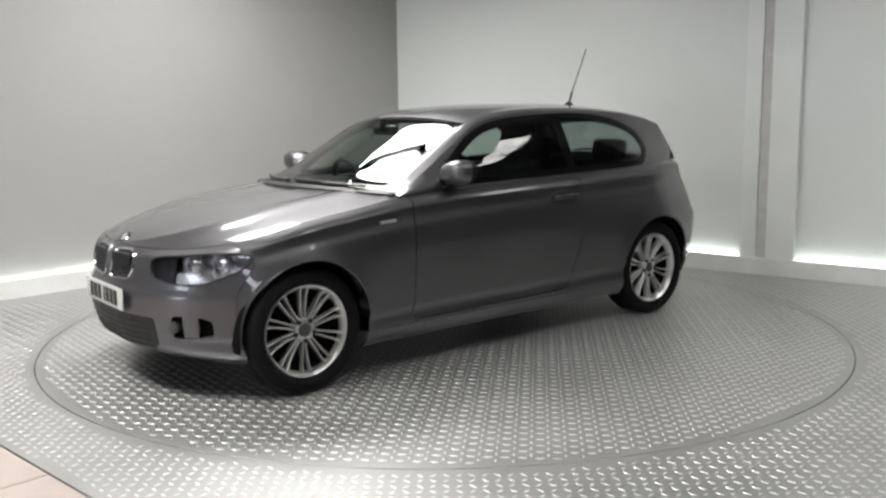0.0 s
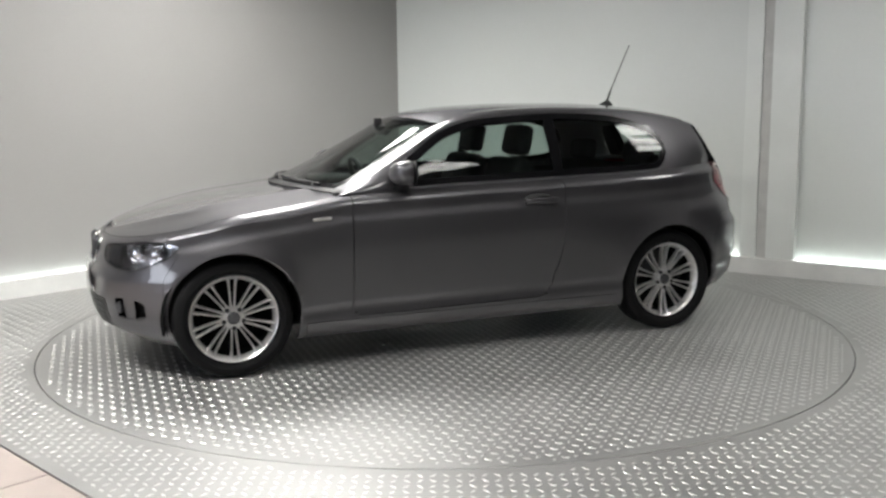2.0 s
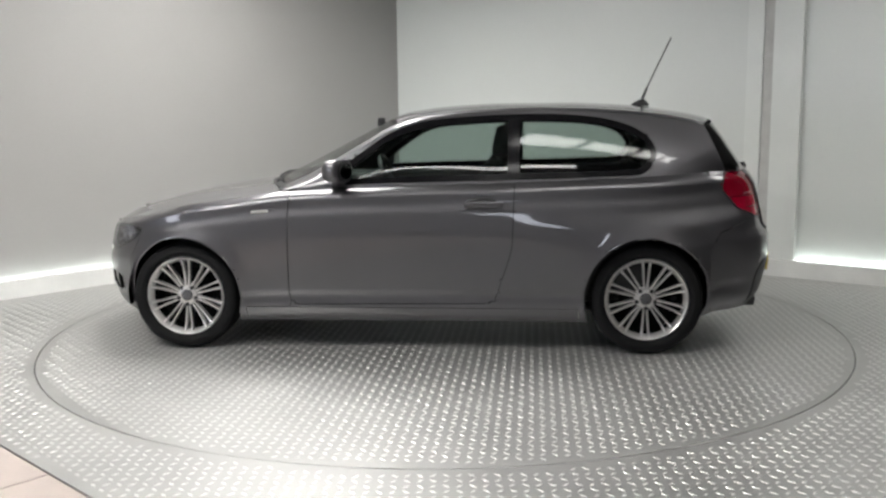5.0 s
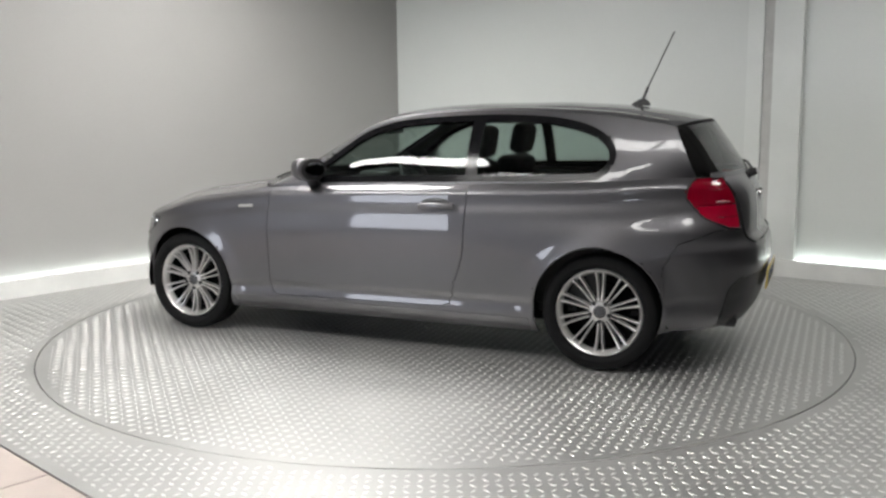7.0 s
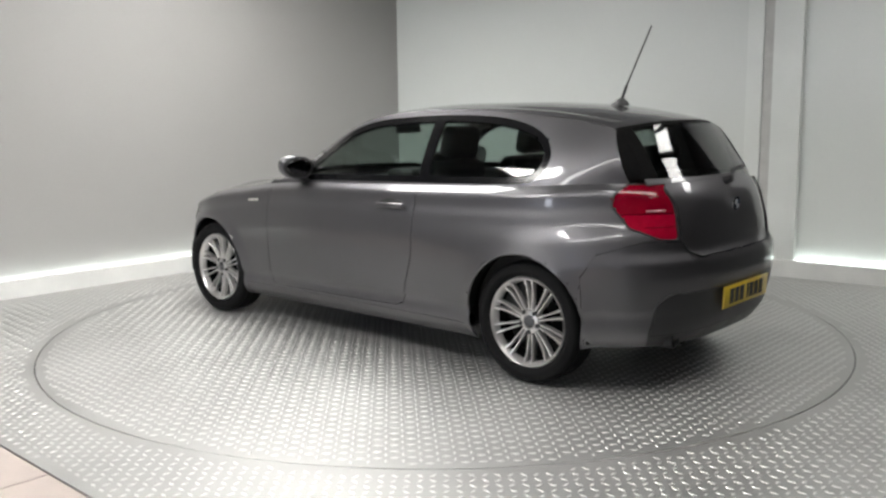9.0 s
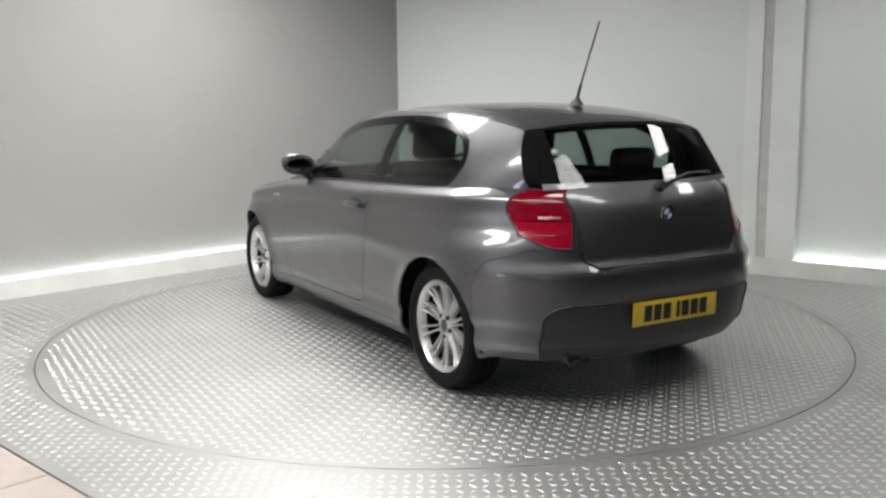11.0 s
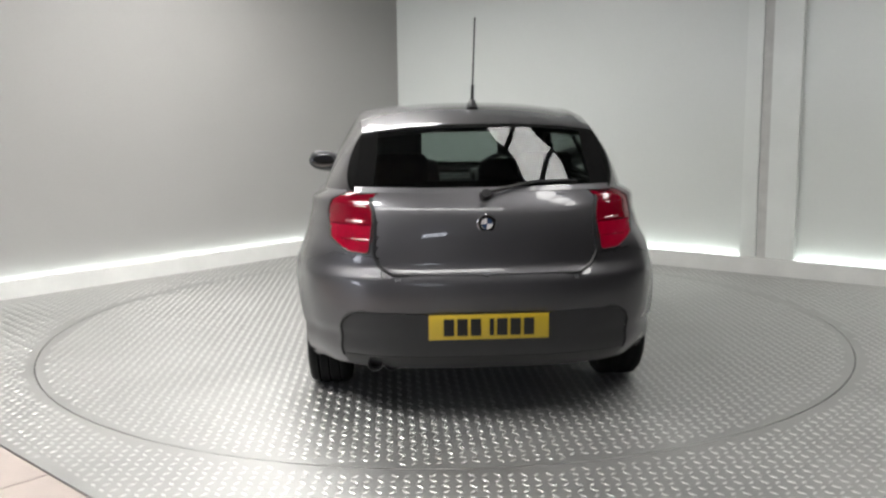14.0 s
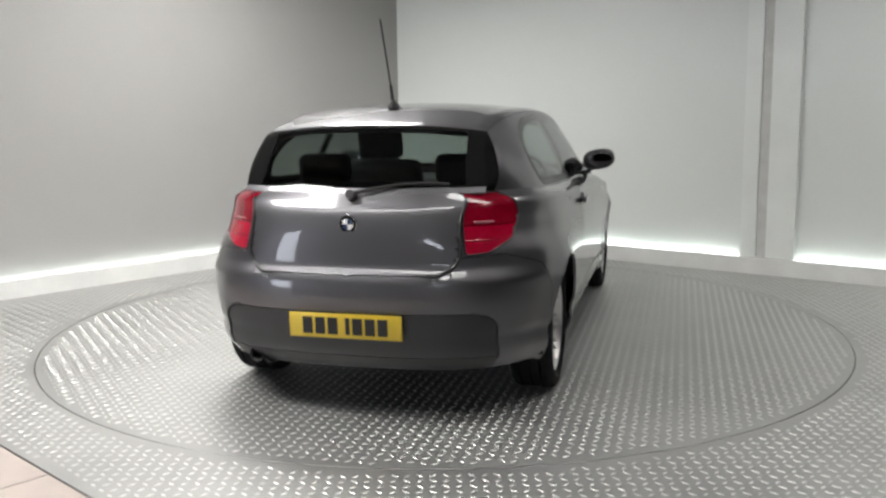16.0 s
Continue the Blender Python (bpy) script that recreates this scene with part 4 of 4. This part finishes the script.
def under_and_wells():
    bm = bmesh.new()
    box(bm, (3.5, 1.3, 0.05), (0.0, 0, 0.235), None, 0.02)
    box(bm, (1.7, 1.56, 0.06), (0, 0, 0.215), None, 0.02)
    part("underbody", bm, BLACK_MATT, CAR, "black underbody")
    for x in (AXLE, -AXLE):
        for s in (1, -1):
            n = 28
            vs, fs = [], []
            for i in range(n + 1):
                a = math.pi * (-0.06 + 1.12 * i / n)
                edge = skin(side_arc(x) + 0.355 * math.cos(a), max(HUB_Z + 0.355 * math.sin(a), 0.22))[1]
                edge = min(0.80, edge - 0.022)
                for y, r in ((edge, 0.353), (edge - 0.02, 0.364), (0.52, 0.364), (0.52, 0.0)):
                    vs.append((x + r * math.cos(a), s * y, HUB_Z + 0.006 + r * math.sin(a)))
            for i in range(n):
                for k in range(3):
                    fs.append((i * 4 + k, i * 4 + k + 1, (i + 1) * 4 + k + 1, (i + 1) * 4 + k))
            mesh_object("wheel_arch_liner", vs, fs, BLACK_MATT, CAR, "black arch liner")
    for x in (AXLE, -AXLE):
        for s in (1, -1):
            a0 = side_arc(x)
            line = []
            for i in range(49):
                b = math.pi * (-0.09 + 1.18 * i / 48)
                px, py, pz = skin(a0 + 0.351 * math.cos(b), HUB_Z + 0.006 + 0.351 * math.sin(b))
                if pz > low_edge(px) + 0.004:
                    line.append((px, s * (py - 0.006), pz))
            tube("arch_lip", line, 0.0068, PAINT, CAR, False, "grey painted arch lip", 8)
    for dy in (0.0, 0.075):
        vs, fs = lathe([(0.026, 0.09), (0.034, 0.10), (0.037, 0.095), (0.037, -0.10), (0.026, -0.10)], 28, True)
        ob = mesh_object("exhaust_pipe", vs, fs, BLACK_PLASTIC, CAR, "dark tailpipe")
        ob.matrix_basis = Matrix.Translation((-1.885, 0.42 + dy, 0.258)) @ pose(0, 0, 0, 0, 0, 90)


under_and_wells()


# ---- mirrors, wipers, aerial, badges, plates ----
def build_mirror(s):
    bm = bmesh.new()
    bmesh.ops.create_uvsphere(bm, u_segments=32, v_segments=20, radius=1.0)
    for w in bm.verts:
        x, y, z = w.co
        p = 2.6
        k = 1.0 / max((abs(x) ** p + abs(y) ** p + abs(z) ** p) ** (1 / p), 1e-6)
        x, y, z = x * k, y * k, z * k
        x = x * 0.095 if x > 0 else x * 0.045
        w.co = (x * (1 - 0.15 * y), y * 0.104, z * 0.068 + 0.012 * y)
    ob = part("mirror_shell", bm, PAINT, CAR)
    m = Matrix.Translation((0.385, s * 0.862, 1.038)) @ pose(0, 0, 0, 0, 0, -12 * s) @ Matrix.Diagonal((1, s, 1, 1))
    ob.matrix_basis = m
    bm = bmesh.new()
    bmesh.ops.create_uvsphere(bm, u_segments=28, v_segments=12, radius=1.0, matrix=Matrix.Translation((-0.048, 0, 0.003)) @ Matrix.Diagonal((0.004, 0.082, 0.045, 1)))
    part("mirror_glass", bm, DARK_MIRROR, ob, "silvered mirror glass")
    bm = bmesh.new()
    bmesh.ops.create_uvsphere(bm, u_segments=28, v_segments=12, radius=1.0, matrix=Matrix.Translation((-0.040, 0, 0.003)) @ Matrix.Diagonal((0.010, 0.102, 0.064, 1)))
    part("mirror_bezel", bm, BLACK_PLASTIC, ob, "black bezel")
    bm = bmesh.new()
    rows = []
    for y, z, hx, hz in ((0.745, 0.945, 0.055, 0.022), (0.79, 0.955, 0.045, 0.018), (0.84, 0.985, 0.036, 0.016), (0.875, 1.01, 0.034, 0.02)):
        rows.append([bm.verts.new((0.40 + dx * hx, s * y, z + dz * hz)) for dx, dz in ((-1, 0), (-0.6, 0.8), (0.6, 0.8), (1, 0), (0.6, -0.8), (-0.6, -0.8))])
    for p, q in zip(rows, rows[1:]):
        for k in range(6):
            bm.faces.new((p[k], p[(k + 1) % 6], q[(k + 1) % 6], q[k]))
    bm.faces.new(rows[0])
    bm.faces.new(rows[-1])
    part("mirror_stalk", bm, BLACK_PLASTIC, CAR, "black mirror foot")


for side in (1, -1):
    build_mirror(side)


def wiper(name, pts, parent, r=0.006):
    arm = tube(name, pts, r, BLACK_PLASTIC, parent, False, "black wiper arm")
    return arm


def screen_point(y, f):
    """A point just above the windscreen: f runs up from its foot."""
    x = 0.71 - 0.6 * f
    y5, z5 = rail(x)
    q = min(abs(y) / y5, 0.95)
    xc = x + curve(BOW, x)
    zc = curve(CROWN, xc)
    return (x + (xc - x) * (1 - q * q), y, z5 + (zc - z5) * (1 - q**2.6) + 0.012)


for y0, y1 in ((0.55, -0.02), (-0.05, -0.60)):
    line = [screen_point(y0 + (y1 - y0) * k / 8, 0.02 + 0.03 * k / 8) for k in range(9)]
    blade = wiper("wiper", line, CAR, 0.008)
    wiper("wiper_arm", [screen_point(y0 - 0.02, -0.03)] + [screen_point(y0 + (y1 - y0) * k / 8, 0.02) for k in range(1, 5)], blade, 0.006)


def rear_point(y, z, out=0.0):
    """A point of the rear window at height z."""
    xc = next(x for x in np.linspace(-1.975, -1.78, 80) if curve(CROWN, x) >= z)
    return (xc - out + 0.115 * (y / 0.56) ** 2, y, z)


line = [rear_point(0.0, 1.015, 0.03), rear_point(-0.08, 1.03, 0.025), rear_point(-0.22, 1.055, 0.02), rear_point(-0.36, 1.055, 0.014), rear_point(-0.42, 1.05, 0.014)]
rear_wiper = wiper("rear_wiper", line, CAR, 0.008)
bm = bmesh.new()
cyl(bm, 0.026, 0.020, 0.04, Matrix.Translation(rear_point(0, 1.008, 0.025)) @ pose(0, 0, 0, 0, -70, 0), 20)
part("wiper_hub", bm, BLACK_PLASTIC, rear_wiper, "black wiper hub")

bm = bmesh.new()
rows = []
for z, hx, hy in ((1.383, 0.060, 0.030), (1.398, 0.052, 0.024), (1.412, 0.034, 0.016), (1.424, 0.016, 0.010)):
    rows.append([bm.verts.new((-1.36 - (z - 1.383) * 0.35 + hx * math.cos(k * math.pi / 8), hy * math.sin(k * math.pi / 8), z)) for k in range(16)])
for p, q in zip(rows, rows[1:]):
    for k in range(16):
        bm.faces.new((p[k], p[(k + 1) % 16], q[(k + 1) % 16], q[k]))
bm.faces.new(rows[-1])
aerial = part("aerial", bm, BLACK_PLASTIC, CAR, "black roof aerial foot")
tube("aerial_whip", [(-1.372, 0, 1.415), (-1.40, 0, 1.49), (-1.402, 0, 1.492), (-1.545, 0, 1.80)], 0.0042, BLACK_PLASTIC, aerial, False, "thin black whip")
tube("aerial_base", [(-1.372, 0, 1.412), (-1.402, 0, 1.492)], 0.008, BLACK_PLASTIC, aerial, False, "thicker black whip foot", 10)


def badge(m, r, parent):
    vs, fs = lathe([(0.0, 0.004), (r * 0.93, 0.004), (r, 0.002), (r, -0.004)], 36)
    ob = mesh_object("round_badge", vs, fs, CHROME, parent, "round chrome badge with blue and white quarters")
    ob.matrix_basis = m
    vs, fs = lathe([(r * 0.64, 0.005), (r * 0.93, 0.005)], 36)
    mesh_object("badge_ring", vs, fs, BLACK_GLOSS, ob, "black ring")
    for k in range(4):
        n = 8
        vs = [(0, 0.006, 0)] + [(r * 0.6 * math.cos(math.pi / 2 * (k + i / n)), 0.006, r * 0.6 * math.sin(math.pi / 2 * (k + i / n))) for i in range(n + 1)]
        fs = [(0, i + 1, i + 2) for i in range(n)]
        mesh_object("badge_quarter", vs, fs, BADGE_BLUE if k % 2 else BADGE_WHITE, ob, "blue quarter" if k % 2 else "white quarter")


x, y, z = skin(ARC_END - 0.001, 0.885)
badge(Matrix.Translation((x - 0.004, 0, z)) @ pose(0, 0, 0, -5, 0, 90), 0.041, TAILGATE)
badge(Matrix.Translation((1.905, 0, 0.750)) @ pose(0, 0, 0, 0, 0, -90) @ pose(0, 0, 0, 52, 0, 0), 0.041, BONNET)


def plate(m, face, bars, parent, label):
    bm = bmesh.new()
    box(bm, (0.52, 0.008, 0.111), (0, 0, 0), None, 0.003)
    ob = part("number_plate", bm, face, parent, label)
    ob.matrix_basis = m
    x = -sum(w for w in bars) / 2 - 0.012 * (len(bars) - 1) / 2 - 0.012
    for i, w in enumerate(bars):
        bm = bmesh.new()
        box(bm, (w, 0.002, 0.076), (x + w / 2, 0.0045, 0), None, 0.0)
        part("plate_bar", bm, INK, ob, "plain dark bar")
        x += w + 0.012 + (0.024 if i == 3 else 0)


WIDTHS = [0.046, 0.046, 0.046, 0.020, 0.046, 0.046, 0.046]
plate(Matrix.Translation((-2.114, 0.0, 0.446)) @ pose(0, 0, 0, -3, 0, 90), YELLOW, WIDTHS, CAR, "yellow rear plate with dark bars")
plate(Matrix.Translation((2.028, 0.0, 0.478)) @ pose(0, 0, 0, 0, 0, -90), WHITE_PLATE, WIDTHS, CAR, "white front plate with dark bars")


# ---- cabin ----
def cushion(bm, size, at, turn=None, r=0.05):
    box(bm, size, at, turn, r, 4)


def build_cabin():
    bm = bmesh.new()
    box(bm, (2.4, 1.40, 0.06), (-0.33, 0, 0.30), None, 0.02)
    part("cabin_floor", bm, TRIM, CAR, "dark carpet")
    for s in (1, -1):
        bm = bmesh.new()
        box(bm, (2.1, 0.05, 0.62), (-0.28, s * 0.725, 0.635), None, 0.02)
        part("door_card", bm, TRIM, CAR, "dark inner door trim")
    bm = bmesh.new()
    box(bm, (0.36, 1.42, 0.26), (0.62, 0, 0.79), None, 0.06, 4)
    box(bm, (0.26, 0.42, 0.08), (0.50, -0.36, 0.925), None, 0.035, 4)
    dash = part("dashboard", bm, TRIM, CAR, "dark dashboard")
    vs, fs = [], []
    for i in range(40):
        a = 2 * math.pi * i / 40
        for k in range(10):
            b = 2 * math.pi * k / 10
            r = 0.178 + 0.016 * math.cos(b)
            vs.append((0.016 * math.sin(b), r * math.cos(a), r * math.sin(a)))
    for i in range(40):
        for k in range(10):
            fs.append((i * 10 + k, i * 10 + (k + 1) % 10, ((i + 1) % 40) * 10 + (k + 1) % 10, ((i + 1) % 40) * 10 + k))
    sw = mesh_object("steering_wheel", vs, fs, BLACK_PLASTIC, CAR, "black three-spoke steering wheel")
    sw.matrix_basis = Matrix.Translation((0.28, -0.36, 0.90)) @ pose(0, 0, 0, 0, 24, 0)
    bm = bmesh.new()
    box(bm, (0.05, 0.15, 0.12), (0.015, 0, 0), None, 0.02, 3)
    part("wheel_pad", bm, BLACK_PLASTIC, sw)
    for a in (0, 180, 270):
        bm = bmesh.new()
        box(bm, (0.018, 0.12, 0.03), (0.008, 0.11 * math.cos(radians(a)), 0.11 * math.sin(radians(a))), pose(0, 0, 0, a, 0, 0), 0.006)
        part("wheel_spoke", bm, BLACK_PLASTIC, sw)
    for s in (1, -1):
        bm = bmesh.new()
        cushion(bm, (0.50, 0.50, 0.16), (-0.05, s * 0.36, 0.50), pose(0, 0, 0, 0, -8, 0))
        seat = part("front_seat", bm, CLOTH, CAR, "dark cloth front seat")
        bm = bmesh.new()
        cushion(bm, (0.14, 0.48, 0.62), (-0.39, s * 0.36, 0.78), pose(0, 0, 0, 0, -18, 0), 0.055)
        part("seat_back", bm, CLOTH, seat)
        bm = bmesh.new()
        cushion(bm, (0.10, 0.27, 0.19), (-0.515, s * 0.36, 1.185), pose(0, 0, 0, 0, -12, 0), 0.04)
        part("headrest", bm, CLOTH, seat)
        for d in (-0.06, 0.06):
            bm = bmesh.new()
            cyl(bm, 0.007, 0.007, 0.14, Matrix.Translation((-0.495, s * 0.36 + d, 1.08)) @ pose(0, 0, 0, 0, -14, 0), 10)
            part("headrest_post", bm, CHROME, seat, "chrome post")
    bm = bmesh.new()
    cushion(bm, (0.50, 1.22, 0.18), (-0.98, 0, 0.50))
    bench = part("rear_seat", bm, CLOTH, CAR, "dark cloth rear bench")
    bm = bmesh.new()
    cushion(bm, (0.15, 1.22, 0.56), (-1.30, 0, 0.74), pose(0, 0, 0, 0, -16, 0), 0.055)
    part("seat_back", bm, CLOTH, bench)
    for y in (-0.36, 0.36):
        bm = bmesh.new()
        cushion(bm, (0.10, 0.27, 0.15), (-1.40, y, 1.085), pose(0, 0, 0, 0, -10, 0), 0.04)
        part("headrest", bm, CLOTH, bench)
    bm = bmesh.new()
    box(bm, (0.42, 1.06, 0.03), (-1.62, 0, 0.955), None, 0.01)
    part("parcel_shelf", bm, TRIM, CAR, "dark parcel shelf")
    bm = bmesh.new()
    box(bm, (0.035, 0.24, 0.065), (0.26, 0, 1.255), pose(0, 0, 0, 0, 15, 0), 0.018, 3)
    inner = part("interior_mirror", bm, BLACK_PLASTIC, CAR, "black interior mirror")
    bm = bmesh.new()
    box(bm, (0.05, 0.03, 0.06), (0.28, 0, 1.30), None, 0.01)
    part("mirror_mount", bm, BLACK_PLASTIC, inner)


build_cabin()


def motions():
    """The platform turns with the car on it."""
    turns = [(0.0, 218.85), (2.0, 201.15), (4.0, 183.25), (6.5, 160.55), (9.0, 138.1), (11.5, 115.8), (14.0, 93.2), (16.0, 75.15)]
    times = [i * 0.5 for i in range(33)]
    rows_table, rows_car = [], []
    for t in times:
        m = Matrix.Translation(CENTRE) @ pose(0, 0, 0, 0, 0, curve(turns, t))
        rows_table.append((t, m))
        rows_car.append((t, m @ pose(0.1217, -0.0797, 0.0022)))
    walk(TABLE, rows_table)
    walk(CAR, rows_car)


motions()
